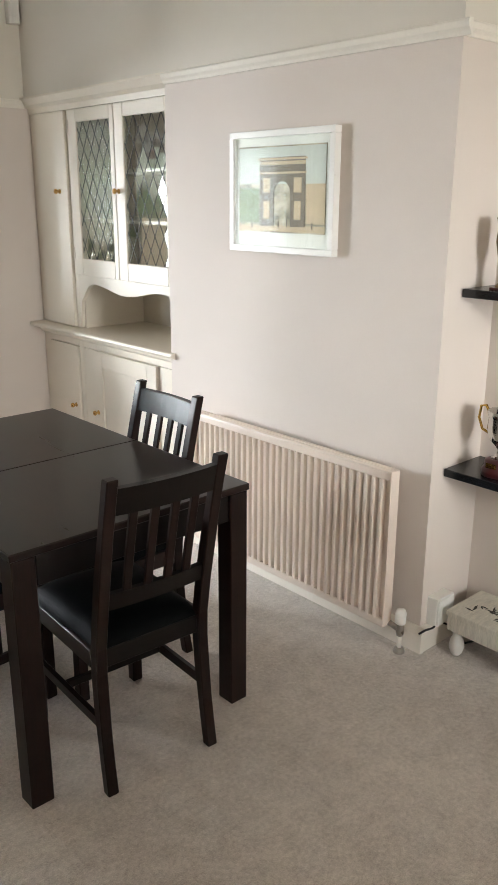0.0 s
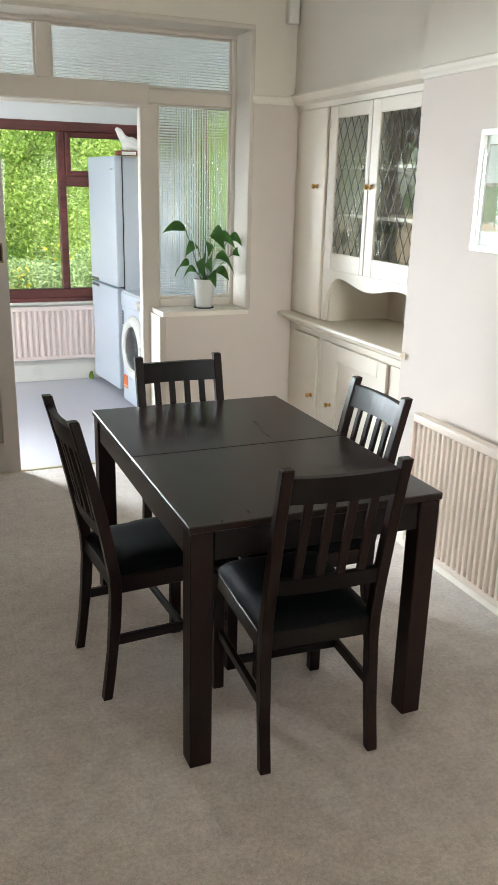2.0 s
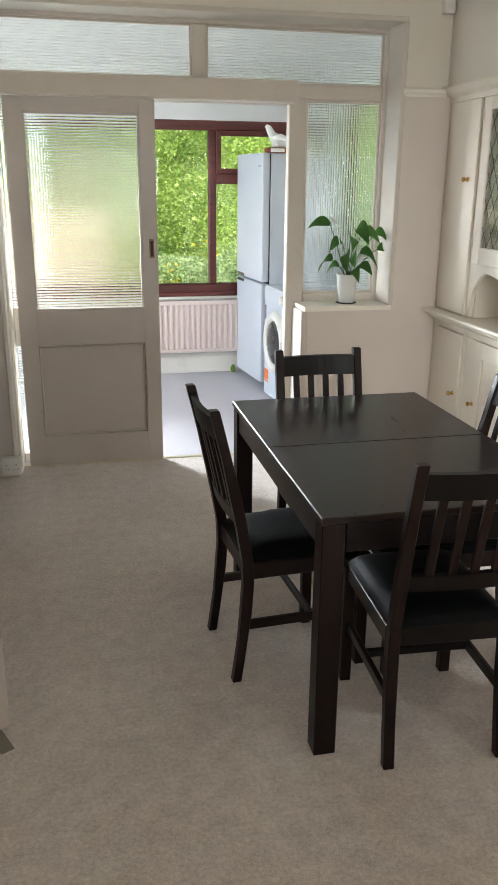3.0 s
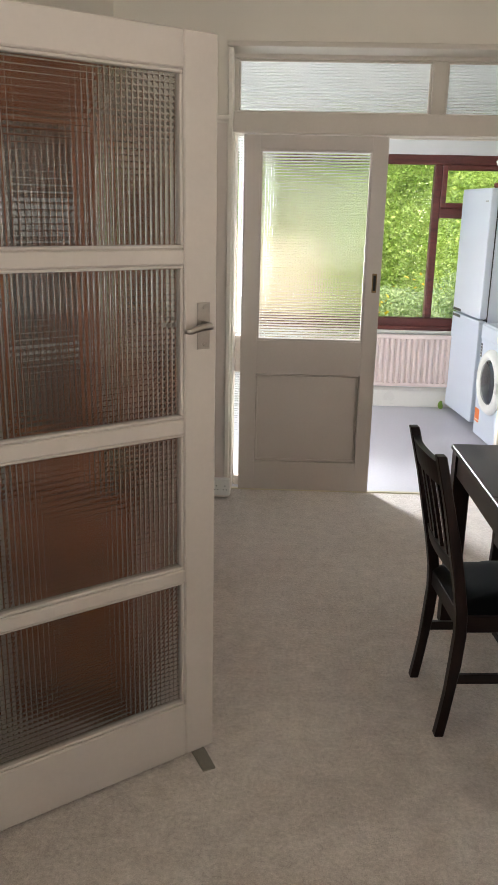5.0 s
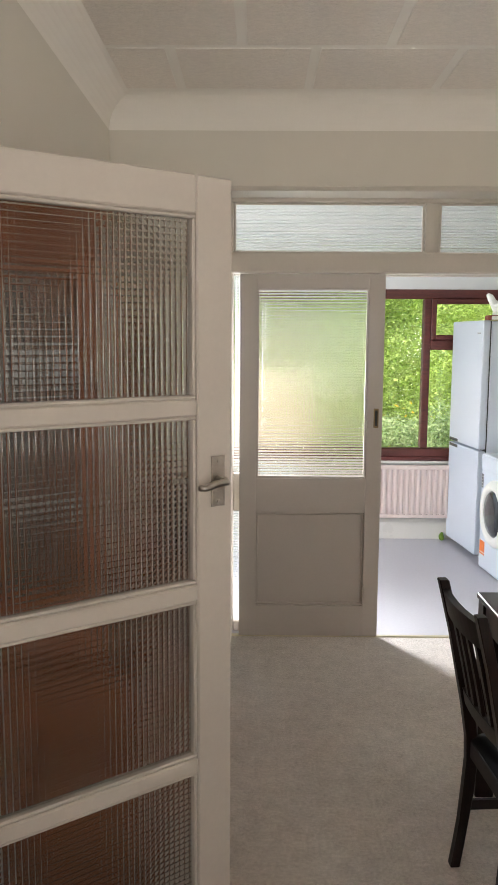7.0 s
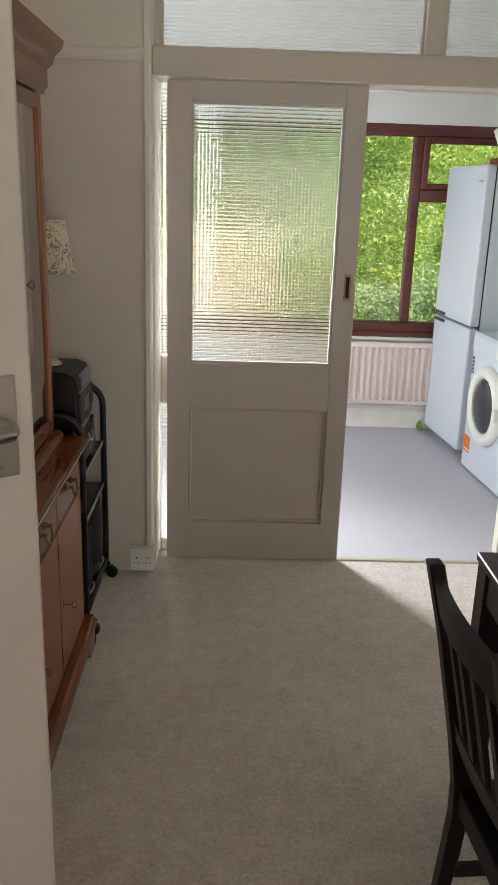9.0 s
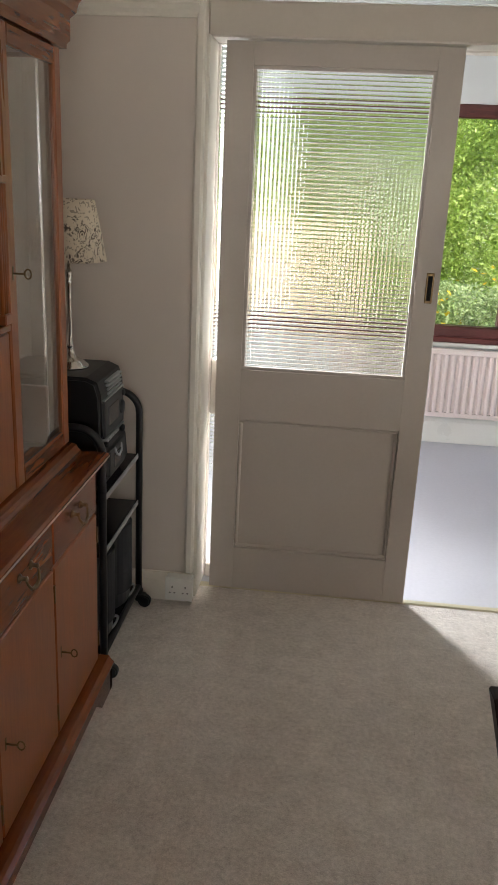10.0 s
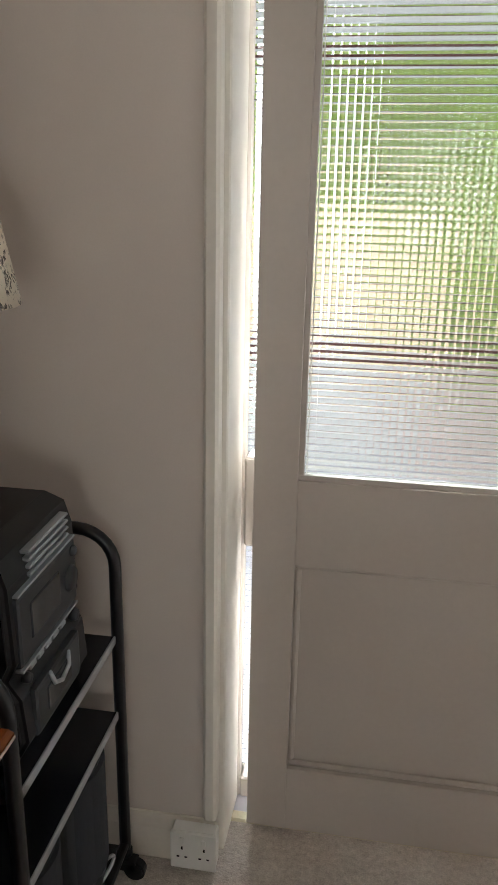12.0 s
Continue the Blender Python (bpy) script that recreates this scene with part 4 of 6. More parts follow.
for z in (0.68, 0.2):
    boxpart("hinge", low2, CREAM_GLOSS, CX - 0.02, CX - 0.003, 3.189, 3.195, z, z + 0.05, 0.001)
# scalloped apron above the niche
edge = []
for i in range(41):
    y = 3.03 + (3.905 - 3.03) * i / 40
    d = abs(y - 3.455)
    if y > 3.86:
        z = 0.90 + 0.17 * (1 - ((y - 3.86) / 0.045) ** 2) ** 0.5 if y < 3.904 else 0.90
    else:
        z = 1.108 + 0.038 * (1 - math.cos(min(d / 0.30, 1.0) * math.pi)) / 2 - (0.0 if d < 0.30 else 0.075 * ((d - 0.30) / 0.105) ** 2 if y > 3.455 else 0.03 * ((d - 0.30) / 0.125) ** 2)
    edge.append((y, z))
bm = bmesh.new()
for (ya, za), (yb, zb) in zip(edge, edge[1:]):
    prism(bm, [(ya, za), (yb, zb), (yb, 1.205), (ya, 1.205)], 0, CX, CX + 0.02)
bmesh.ops.remove_doubles(bm, verts=bm.verts, dist=0.0005)
part("scalloped_apron", bm, CREAM_GLOSS, cup)
boxpart("niche_side", cup, CREAM_GLOSS, CX + 0.02, 2.80, 3.88, 3.904, 0.898, 1.205, 0.002)


def clip(poly, axis, value, keep_less):
    out = []
    for i, a in enumerate(poly):
        b = poly[(i + 1) % len(poly)]
        ina, inb = (a[axis] <= value) == keep_less or a[axis] == value, (b[axis] <= value) == keep_less or b[axis] == value
        if ina:
            out.append(a)
        if ina != inb:
            t = (value - a[axis]) / (b[axis] - a[axis])
            out.append((a[0] + t * (b[0] - a[0]), a[1] + t * (b[1] - a[1])))
    return out


def leaded_door(y0, y1, z0, z1, lo, hi):
    d = boxpart("glazed_door", cup, CREAM_GLOSS, CX - 0.016, CX + 0.004, y0, y0 + lo, z0, z1, 0.003, "cream framed door with diamond leaded glass")
    boxpart("stile", d, CREAM_GLOSS, CX - 0.016, CX + 0.004, y1 - hi, y1, z0, z1, 0.003)
    boxpart("rail", d, CREAM_GLOSS, CX - 0.016, CX + 0.004, y0 + lo, y1 - hi, z1 - 0.062, z1, 0.003)
    boxpart("rail", d, CREAM_GLOSS, CX - 0.016, CX + 0.004, y0 + lo, y1 - hi, z0, z0 + 0.088, 0.003)
    a, b, c, e = y0 + lo, y1 - hi, z0 + 0.088, z1 - 0.062
    dw, dh = 0.072, 0.135
    rnd = random.Random(int(y0 * 1000))
    i = 0
    for iy in range(-1, int((b - a) / dw * 2) + 2):
        for iz in range(-1, int((e - c) / dh * 2) + 2):
            if (iy + iz) % 2:
                continue
            cy, cz = a + iy * dw / 2, c + iz * dh / 2
            poly = [(cy - dw / 2, cz), (cy, cz - dh / 2), (cy + dw / 2, cz), (cy, cz + dh / 2)]
            for ax, v, less in ((0, a, False), (0, b, True), (1, c, False), (1, e, True)):
                poly = clip(poly, ax, v, less) if len(poly) > 2 else poly
            area = abs(sum(p[0] * q[1] - q[0] * p[1] for p, q in zip(poly, poly[1:] + poly[:1]))) / 2 if len(poly) > 2 else 0
            if area < 0.0003:
                continue
            bm = bmesh.new()
            prism(bm, poly, 0, CX - 0.008, CX - 0.005)
            tilt = Matrix.Translation((CX, cy, cz)) @ Matrix.Rotation(rnd.gauss(0, 0.007), 4, "Y") @ Matrix.Rotation(rnd.gauss(0, 0.007), 4, "Z") @ Matrix.Translation((-CX, -cy, -cz))
            bmesh.ops.transform(bm, matrix=tilt, verts=bm.verts)
            ob = part("pane", bm, LEADED, d)
            ob.visible_shadow = False
    # lead strips along both diagonals
    for slope in (dh / dw, -dh / dw):
        for k in range(-12, 24):
            off = k * dh
            pts = []
            for y in (a, b):
                pts.append((y, c + dh / 2 + off + slope * (y - a)))
            (ya, za), (yb, zb) = pts
            lo_t, hi_t = sorted(((c - za) / (zb - za), (e - za) / (zb - za)))
            t0, t1 = max(0, lo_t), min(1, hi_t)
            if t1 - t0 < 0.05:
                continue
            p, q = (ya + t0 * (yb - ya), za + t0 * (zb - za)), (ya + t1 * (yb - ya), za + t1 * (zb - za))
            bm = bmesh.new()
            tube(bm, [(CX - 0.0065, *p), (CX - 0.0065, *q)], 0.0029, 6)
            part("lead_strip", bm, LEAD, d)
    return d


g1 = leaded_door(3.482, 3.90, 1.188, 2.008, 0.035, 0.075)
g2 = leaded_door(3.032, 3.477, 1.188, 2.008, 0.04, 0.075)
knob(g2, CX - 0.016, 3.455, 1.613)
for z in (1.9, 1.27):
    boxpart("hinge", g1, CREAM_GLOSS, CX - 0.02, CX, 3.898, 3.908, z, z + 0.06, 0.001)


# ---- radiators ----
def radiator(name, label, mat, length, height, ribs, m):
    """Local: length along x from 0, front towards -y, back at y = 0.1."""
    r = thing(name, label, "radiator", m)
    bm = bmesh.new()
    prof = []
    pitch = (length - 0.05) / ribs
    for i in range(ribs):
        x = 0.025 + i * pitch
        for u, d in ((0.0, 0.018), (0.18, 0.016), (0.3, 0.002), (0.42, 0.0), (0.62, 0.0), (0.74, 0.002), (0.86, 0.016)):
            prof.append((x + u * pitch, d))
    outline = [(0.0, 0.018)] + prof + [(length, 0.018), (length, 0.03), (0.0, 0.03)]
    prism(bm, outline, 2, 0.03, height - 0.035)
    part("front_panel", bm, mat, r)
    boxpart("top_channel", r, mat, 0, length, 0.001, 0.03, height - 0.036, height - 0.004, 0.006, seg=2)
    boxpart("bottom_channel", r, mat, 0, length, 0.002, 0.03, 0.0, 0.032, 0.006, seg=2)
    boxpart("rear_panel", r, mat, 0.01, length - 0.01, 0.034, 0.044, 0.01, height - 0.012, 0.003)
    boxpart("side_cover", r, mat, -0.004, 0.003, 0.0, 0.046, 0.01, height, 0.002)
    boxpart("side_cover", r, mat, length - 0.003, length + 0.004, 0.0, 0.046, 0.01, height, 0.002)
    bm = bmesh.new()
    box(bm, -0.004, length + 0.004, -0.001, 0.022, height - 0.006, height + 0.002, 0.003)
    box(bm, -0.004, length + 0.004, 0.026, 0.047, height - 0.008, height, 0.003)
    part("top_cover", bm, mat, r)
    for x in (0.12, length - 0.12):
        boxpart("bracket", r, mat, x - 0.015, x + 0.015, 0.044, 0.1, 0.03, height - 0.05, 0.001)
    return r


radiator("radiator", "cream enamelled panel radiator on the chimney breast", RAD_PAINT, 1.092, 0.60, 30, pose(2.236, 2.715, 0.09, 0, 0, -90))
valve = thing("radiator_valve", "white thermostatic radiator valve with a steel tail", "radiator valve", pose(2.275, 1.572, 0))
bm = bmesh.new()
lathe(bm, [(0.017, 0.118), (0.02, 0.122), (0.02, 0.16), (0.016, 0.172), (0.002, 0.174)], steps=18)
part("cap", bm, PLASTIC_WHITE, valve)
bm = bmesh.new()
lathe(bm, [(0.013, 0.07), (0.015, 0.08), (0.015, 0.105), (0.011, 0.118)], steps=14)
tube(bm, [(0, 0, 0.09), (0.0, 0.05, 0.10)], 0.011)
part("body", bm, STEEL, valve)
bm = bmesh.new()
tube(bm, [(0, 0, 0.0), (0, 0, 0.075)], 0.0085)
part("pipe", bm, WHITE_GLOSS, valve)
bm = bmesh.new()
lathe(bm, [(0.02, 0.0), (0.022, 0.004), (0.018, 0.018), (0.009, 0.022)], steps=14)
part("pipe_collar", bm, STEEL, valve)
radiator("kitchen_radiator", "pale pink enamelled panel radiator under the kitchen window", KITCHEN_RAD, 1.35, 0.44, 28, pose(0.45, KY - 0.105, 0.195))

# ---- framed picture ----
pic = thing("framed_picture", "white box-framed print of a building on the wall", "picture", pose(2.337, 2.266, 1.385))
PW, PH, PD = 0.276, 0.44, 0.034
for a, b, c, d in ((-PW, PW, 0, 0.024), (-PW, PW, PH - 0.024, PH), (-PW, -PW + 0.024, 0.024, PH - 0.024), (PW - 0.024, PW, 0.024, PH - 0.024)):
    boxpart("frame", pic, PLASTIC_WHITE, -PD, -0.001, a, b, c, d, 0.002)
boxpart("mount", pic, MAT_BOARD, -0.02, -0.002, -PW + 0.02, PW - 0.02, 0.02, PH - 0.02, 0)
art = boxpart("print", pic, PRINT, -0.022, -0.0195, -0.230, 0.230, 0.075, 0.385, 0)
for mat, a, b, c, d in ((PRINT_SKY, -0.228, 0.228, 0.25, 0.38), (PRINT_GREEN, 0.115, 0.228, 0.11, 0.235), (PRINT_SAND, -0.228, -0.135, 0.11, 0.29), (PRINT_SAND, -0.228, 0.228, 0.08, 0.102)):
    boxpart("print_patch", art, mat, -0.0232 - 0.0003 * c, -0.0221, a, b, c, d, 0)
bm = bmesh.new()
prism(bm, [(-0.055, 0.098), (-0.13, 0.098), (-0.13, 0.345), (0.11, 0.345), (0.11, 0.098), (0.035, 0.098)] + arc(-0.01, 0.215, 0.045, 0, 180, 12), 0, -0.0245, -0.0222)
part("printed_arch", bm, PRINT_DARK, art, "brown printed stone arch")
for mat, a, b, c, d in ((PRINT_SAND, -0.138, 0.118, 0.335, 0.342), (PRINT_SAND, -0.13, 0.11, 0.318, 0.330), (PRINT_SAND, -0.135, 0.115, 0.286, 0.293), (PRINT_SAND, 0.052, 0.092, 0.22, 0.272), (PRINT_SAND, 0.055, 0.09, 0.125, 0.19), (PRINT_SAND, -0.112, -0.072, 0.22, 0.272), (PRINT_SAND, -0.11, -0.075, 0.125, 0.19), (PRINT_DARK, -0.04, -0.035, 0.098, 0.125), (PRINT_DARK, 0.005, 0.01, 0.094, 0.118), (PRINT_DARK, -0.17, -0.164, 0.09, 0.115), (PRINT_DARK, 0.15, 0.156, 0.09, 0.113)):
    boxpart("print_patch", art, mat, -0.0252, -0.0235, a, b, c, d, 0)
pane("glass", pic, CLEAR, -0.029, -0.027, -PW + 0.023, PW - 0.023, 0.023, PH - 0.023)

# ---- dresser ----
DX, DTOP = -0.235, 0.79
YA, YB = 2.18, 3.715
dr = thing("dresser", "tall reddish yew-veneered dresser with glazed doors and a worktop", "dresser")
boxpart("carcass", dr, YEW, -0.625, DX - 0.018, YA, YB, 0.10, 0.765, 0.002)
bm = bmesh.new()
prism(bm, [(-0.627, 0.764), (-0.627, DTOP), (-0.214, DTOP), (-0.206, 0.786), (-0.206, 0.778), (-0.212, 0.772), (-0.214, 0.764)], 1, YA - 0.02, YB + 0.018)
part("worktop", bm, YEW_Y, dr)
# pale strip: the window's glint along the worktop edge, set as colour
bm = bmesh.new()
box(bm, -0.2045, -0.2035, YA - 0.018, YB + 0.016, 0.7795, 0.7845)
part("edge_glint", bm, surface("pale_edge_glint", lin(186, 160, 142), 0.3), dr)
# plinth with bracket feet
bm = bmesh.new()
prism(bm, [(YA - 0.012, 0.0), (YA + 0.10, 0.0), (YA + 0.135, 0.045), (YB - 0.135, 0.045), (YB - 0.10, 0.0), (YB + 0.012, 0.0), (YB + 0.012, 0.085), (YA - 0.012, 0.085)], 0, -0.222, -0.202)
prism(bm, [(-0.625, 0.0), (-0.202, 0.0), (-0.202, 0.085), (-0.625, 0.085)], 1, YB - 0.008, YB + 0.0125)
prism(bm, [(-0.625, 0.0), (-0.202, 0.0), (-0.202, 0.085), (-0.625, 0.085)], 1, YA - 0.0125, YA + 0.008)
part("plinth", bm, YEW_Y, dr)
bm = bmesh.new()
prism(bm, [(-0.625, 0.085), (-0.196, 0.085), (-0.196, 0.092), (-0.206, 0.100), (-0.212, 0.112), (-0.625, 0.112)], 1, YA - 0.016, YB + 0.016)
part("plinth_moulding", bm, YEW_Y, dr)


def drop_handle(parent, x, y, z):
    bm = bmesh.new()
    for s in (-1, 1):
        lathe(bm, [(0.011, 0), (0.011, 0.003), (0.005, 0.006), (0.005, 0.015), (0.007, 0.018), (0.001, 0.022)], steps=12)
        for v in bm.verts[-72:]:
            v.co = Vector((x + v.co.z, y + s * 0.034 + v.co.y, z + v.co.x))
        bm.verts.ensure_lookup_table()
    pts = [(x + 0.016, y - 0.034, z), (x + 0.02, y - 0.034, z - 0.014), (x + 0.024, y - 0.022, z - 0.03), (x + 0.026, y, z - 0.034), (x + 0.024, y + 0.022, z - 0.03), (x + 0.02, y + 0.034, z - 0.014), (x + 0.016, y + 0.034, z)]
    tube(bm, pts, [0.003, 0.003, 0.004, 0.005, 0.004, 0.003, 0.003], 8)
    return part("handle", bm, OLD_BRASS, parent, "antique brass swan-neck handle")


def key_set(parent, x, y, z):
    bm = bmesh.new()
    box(bm, x, x + 0.002, y - 0.004, y + 0.004, z - 0.016, z + 0.016, 0.001)
    part("escutcheon", bm, OLD_BRASS, parent)
    bm = bmesh.new()
    tube(bm, [(x + 0.001, y, z), (x + 0.03, y, z)], 0.0025, 8)
    ring = [(x + 0.036 + 0.008 * math.cos(a), y, z + 0.011 * math.sin(a)) for a in [2 * math.pi * i / 12 for i in range(13)]]
    tube(bm, ring, 0.002, 6)
    part("key", bm, OLD_BRASS, parent, "small brass key in the lock")


cols = [YB - 0.02 - 0.3715 * i for i in range(5)]
for i in range(4):
    y1, y0 = cols[i] - 0.004, cols[i + 1] + 0.004
    d = boxpart("drawer", dr, YEW_Y, DX - 0.018, DX, y0, y1, 0.622, 0.752, 0.003)
    boxpart("cock_bead", d, YEW_DARK, DX - 0.017, DX - 0.004, y0 - 0.004, y1 + 0.004, 0.616, 0.622, 0.001)
    drop_handle(d, DX, (y0 + y1) / 2, 0.70)
    door = boxpart("door", dr, YEW, DX - 0.018, DX, y0, y1, 0.122, 0.612, 0.003)
    hinge_y, key_y = (y1, y0 + 0.03) if i % 2 == 0 else (y0, y1 - 0.03)
    if i == 1:
        hinge_y, key_y = y1, y0 + 0.03
    for z in (0.17, 0.52):
        boxpart("hinge", door, OLD_BRASS, DX - 0.01, DX + 0.004, hinge_y - 0.004, hinge_y + 0.004, z, z + 0.05, 0.001)
    key_set(door, DX, key_y, 0.355)
    boxpart("divider", dr, YEW_DARK, DX - 0.02, DX - 0.005, y1, y1 + 0.008, 0.118, 0.755, 0.0)
# upper part
UX = -0.318
UT = 1.86
boxpart("back_panel", dr, SHADED_CARCASS, -0.625, -0.61, YA + 0.03, YB - 0.01, DTOP, UT, 0)
for y in (YB - 0.022, YA + 0.01):
    side = boxpart("side_frame", dr, YEW, -0.61, -0.572, y, y + 0.018, DTOP + 0.026, UT, 0.002, "side frame with a glass panel")
    boxpart("stile", side, YEW, UX - 0.055, UX - 0.02, y, y + 0.018, DTOP + 0.026, UT, 0.002)
    boxpart("rail", side, YEW, -0.572, UX - 0.055, y, y + 0.018, DTOP + 0.026, 0.985, 0.002)
    boxpart("rail", side, YEW, -0.572, UX - 0.055, y, y + 0.018, UT - 0.03, UT, 0.002)
    pane("glass", side, CABINET_GLASS, -0.575, UX - 0.052, y + 0.007, y + 0.011, 0.982, UT - 0.027)
for y in (cols[1] - 0.009, cols[3] - 0.009):
    boxpart("partition", dr, YEW, -0.61, UX - 0.02, y, y + 0.018, DTOP, UT, 0.002)
boxpart("roof", dr, YEW, -0.62, UX - 0.02, YA + 0.028, YB - 0.022, UT - 0.02, UT, 0)
bm = bmesh.new()
prism(bm, [(-0.61, DTOP), (UX + 0.03, DTOP), (UX + 0.03, DTOP + 0.006), (UX + 0.022, DTOP + 0.012), (UX + 0.018, DTOP + 0.022), (UX + 0.004, DTOP + 0.026), (-0.61, DTOP + 0.026)], 1, YA + 0.002, YB + 0.006)
part("base_moulding", bm, YEW_Y, dr)
bm = bmesh.new()
prism(bm, [(-0.625, UT), (UX + 0.002, UT), (UX + 0.002, UT + 0.012), (UX + 0.012, UT + 0.02), (UX + 0.012, UT + 0.07), (UX + 0.03, UT + 0.085), (UX + 0.036, UT + 0.105), (UX + 0.06, UT + 0.13), (UX + 0.066, UT + 0.15), (-0.625, UT + 0.15)], 1, YA - 0.03, YB + 0.045)
part("cornice", bm, YEW_Y, dr)


def glazed_upper(y0, y1, key_side):
    z0, z1 = DTOP + 0.03, UT - 0.004
    w = 0.045
    d = boxpart("glazed_door", dr, YEW, UX - 0.018, UX, y0, y0 + w, z0, z1, 0.004, "yew-framed glazed door")
    boxpart("stile", d, YEW, UX - 0.018, UX, y1 - w, y1, z0, z1, 0.004)
    boxpart("rail", d, YEW_Y, UX - 0.018, UX, y0 + w, y1 - w, z0, z0 + w, 0.004)
    boxpart("rail", d, YEW_Y, UX - 0.018, UX, y0 + w, y1 - w, z1 - w, z1, 0.004)
    pane("glass", d, CABINET_GLASS, UX - 0.012, UX - 0.008, y0 + w - 0.004, y1 - w + 0.004, z0 + w - 0.004, z1 - w + 0.004)
    key_set(d, UX, y0 + w / 2 if key_side < 0 else y1 - w / 2, 1.336)


glazed_upper(cols[1] + 0.002, YB - 0.004, -1)
glazed_upper(YA + 0.03, cols[3] - 0.002, 1)
for y0, y1 in ((cols[3] + 0.01, cols[1] - 0.01),):
    for z in (1.21, 1.54):
        boxpart("shelf", dr, SHADED_CARCASS, -0.61, UX - 0.05, y0, y1, z, z + 0.014, 0.001)
# middle bay: fall-front below, twin arches above
fall = boxpart("fall_front", dr, YEW, UX - 0.02, UX - 0.003, cols[3] + 0.004, cols[1] - 0.004, DTOP + 0.03, 1.205, 0.003)
boxpart("rail", dr, YEW_Y, UX - 0.02, UX, cols[3], cols[1], 1.208, 1.225, 0.002)
for ya, yb in ((cols[2], cols[1]), (cols[3], cols[2])):
    mid, rad_a = (ya + yb) / 2, (yb - ya) / 2 - 0.035
    spring = 1.545
    bm = bmesh.new()
    outline = [(yb, spring)] + arc(mid, spring, rad_a, 0, 180, 18) + [(ya, spring), (ya, UT - 0.004), (yb, UT - 0.004)]
    prism(bm, outline, 0, UX - 0.018, UX - 0.002)
    part("arch", bm, YEW, dr)
    bm = bmesh.new()
    tube(bm, [(UX, u, v) for u, v in arc(mid, spring, rad_a + 0.008, 0, 180, 18)], 0.006, 8)
    part("arch_moulding", bm, YEW_Y, dr)
for y in (cols[3] + 0.018, cols[2], cols[1] - 0.018):
    bm = bmesh.new()
    box(bm, UX - 0.016, UX + 0.006, y - 0.02, y + 0.02, 1.53, 1.548, 0.003)
    box(bm, UX - 0.016, UX + 0.006, y - 0.02, y + 0.02, 1.226, 1.25, 0.003)
    for k in (-0.011, 0, 0.011):
        tube(bm, [(UX - 0.005, y + k, 1.25), (UX - 0.005, y + k, 1.53)], 0.0055, 8)
    part("reeded_column", bm, YEW, dr)
# glass shelves with pale china in the south bay
for z in (1.17, 1.525):
    pane("glass_shelf", dr, CABINET_GLASS, -0.605, UX - 0.03, YA + 0.035, cols[3] - 0.012, z, z + 0.007, "clear glass shelf")
for z, h, r in ((1.177, 0.032, 0.075), (1.532, 0.105, 0.042)):
    for k in range(3 if r < 0.05 else 2):
        m = pose(-0.545 + (0.085 if r < 0.05 else 0.15) * k, YA + 0.14 + 0.03 * (k % 2), z)
        ch = thing("china_bowl" if r > 0.05 else "china_beaker", "pale china piece on a glass shelf of the dresser", "china", m)
        bm = bmesh.new()
        lathe(bm, [(r * 0.55, 0.0), (r * 0.6, h * 0.1), (r * 0.9, h * 0.6), (r, h), (r * 0.94, h), (r * 0.8, h * 0.55), (r * 0.4, h * 0.14)], steps=24)
        part("bowl", bm, POT, ch)


# ---- kitchen appliances ----
fr = thing("fridge_freezer", "tall white fridge freezer on the kitchen floor", "fridge freezer", pose(1.668, 6.65, 0, 0, 0, -84))
FW = 0.634
boxpart("body", fr, APPLIANCE, 0.004, FW - 0.004, 0.066, 0.60, 0.03, 1.798, 0.008)
for z0, z1 in ((0.05, 0.838), (0.85, 1.80)):
    d = boxpart("door", fr, APPLIANCE, 0.0, FW, 0.0, 0.058, z0, z1, 0.012, seg=2)
    zh = z1 - 0.03 if z1 < 1 else z0 + 0.006
    boxpart("grip", d, GREY_PLASTIC, 0.02, 0.2, -0.002, 0.01, zh, zh + 0.022, 0.002)
boxpart("seal", fr, GREY_PLASTIC, 0.008, FW - 0.008, 0.058, 0.066, 0.05, 1.795, 0)
for x in (0.06, FW - 0.06):
    bm = bmesh.new()
    lathe(bm, [(0.02, 0.0), (0.02, 0.02), (0.012, 0.031)], x, 0.1, 12)
    part("foot", bm, GREY_PLASTIC, fr)
boxpart("badge", fr, SILVER_PLASTIC, FW - 0.1, FW - 0.04, -0.002, 0.001, 1.7, 1.712, 0)

wm = thing("tumble_dryer", "white front-loading dryer with an orange sticker", "tumble dryer", pose(1.73, 5.881, 0, 0, 0, -85.6))
WW = 0.605
boxpart("body", wm, APPLIANCE, 0, WW, 0.0, 0.55, 0.012, 0.85, 0.014, seg=2)
boxpart("control_panel", wm, APPLIANCE, 0.012, WW - 0.012, -0.008, 0.01, 0.735, 0.838, 0.006)
bm = bmesh.new()
lathe(bm, [(0.032, 0), (0.032, 0.012), (0.026, 0.024), (0.002, 0.026)], steps=20)
bmesh.ops.transform(bm, matrix=Matrix.Translation((0.44, -0.008, 0.787)) @ Matrix.Rotation(radians(90), 4, "X"), verts=bm.verts)
part("dial", bm, PLASTIC_WHITE, wm)
bm = bmesh.new()
lathe(bm, [(0.235, 0.0), (0.235, 0.012), (0.215, 0.036), (0.185, 0.044), (0.165, 0.03), (0.16, 0.016)], steps=40)
bmesh.ops.transform(bm, matrix=Matrix.Translation((0.30, 0.0, 0.46)) @ Matrix.Rotation(radians(90), 4, "X"), verts=bm.verts)
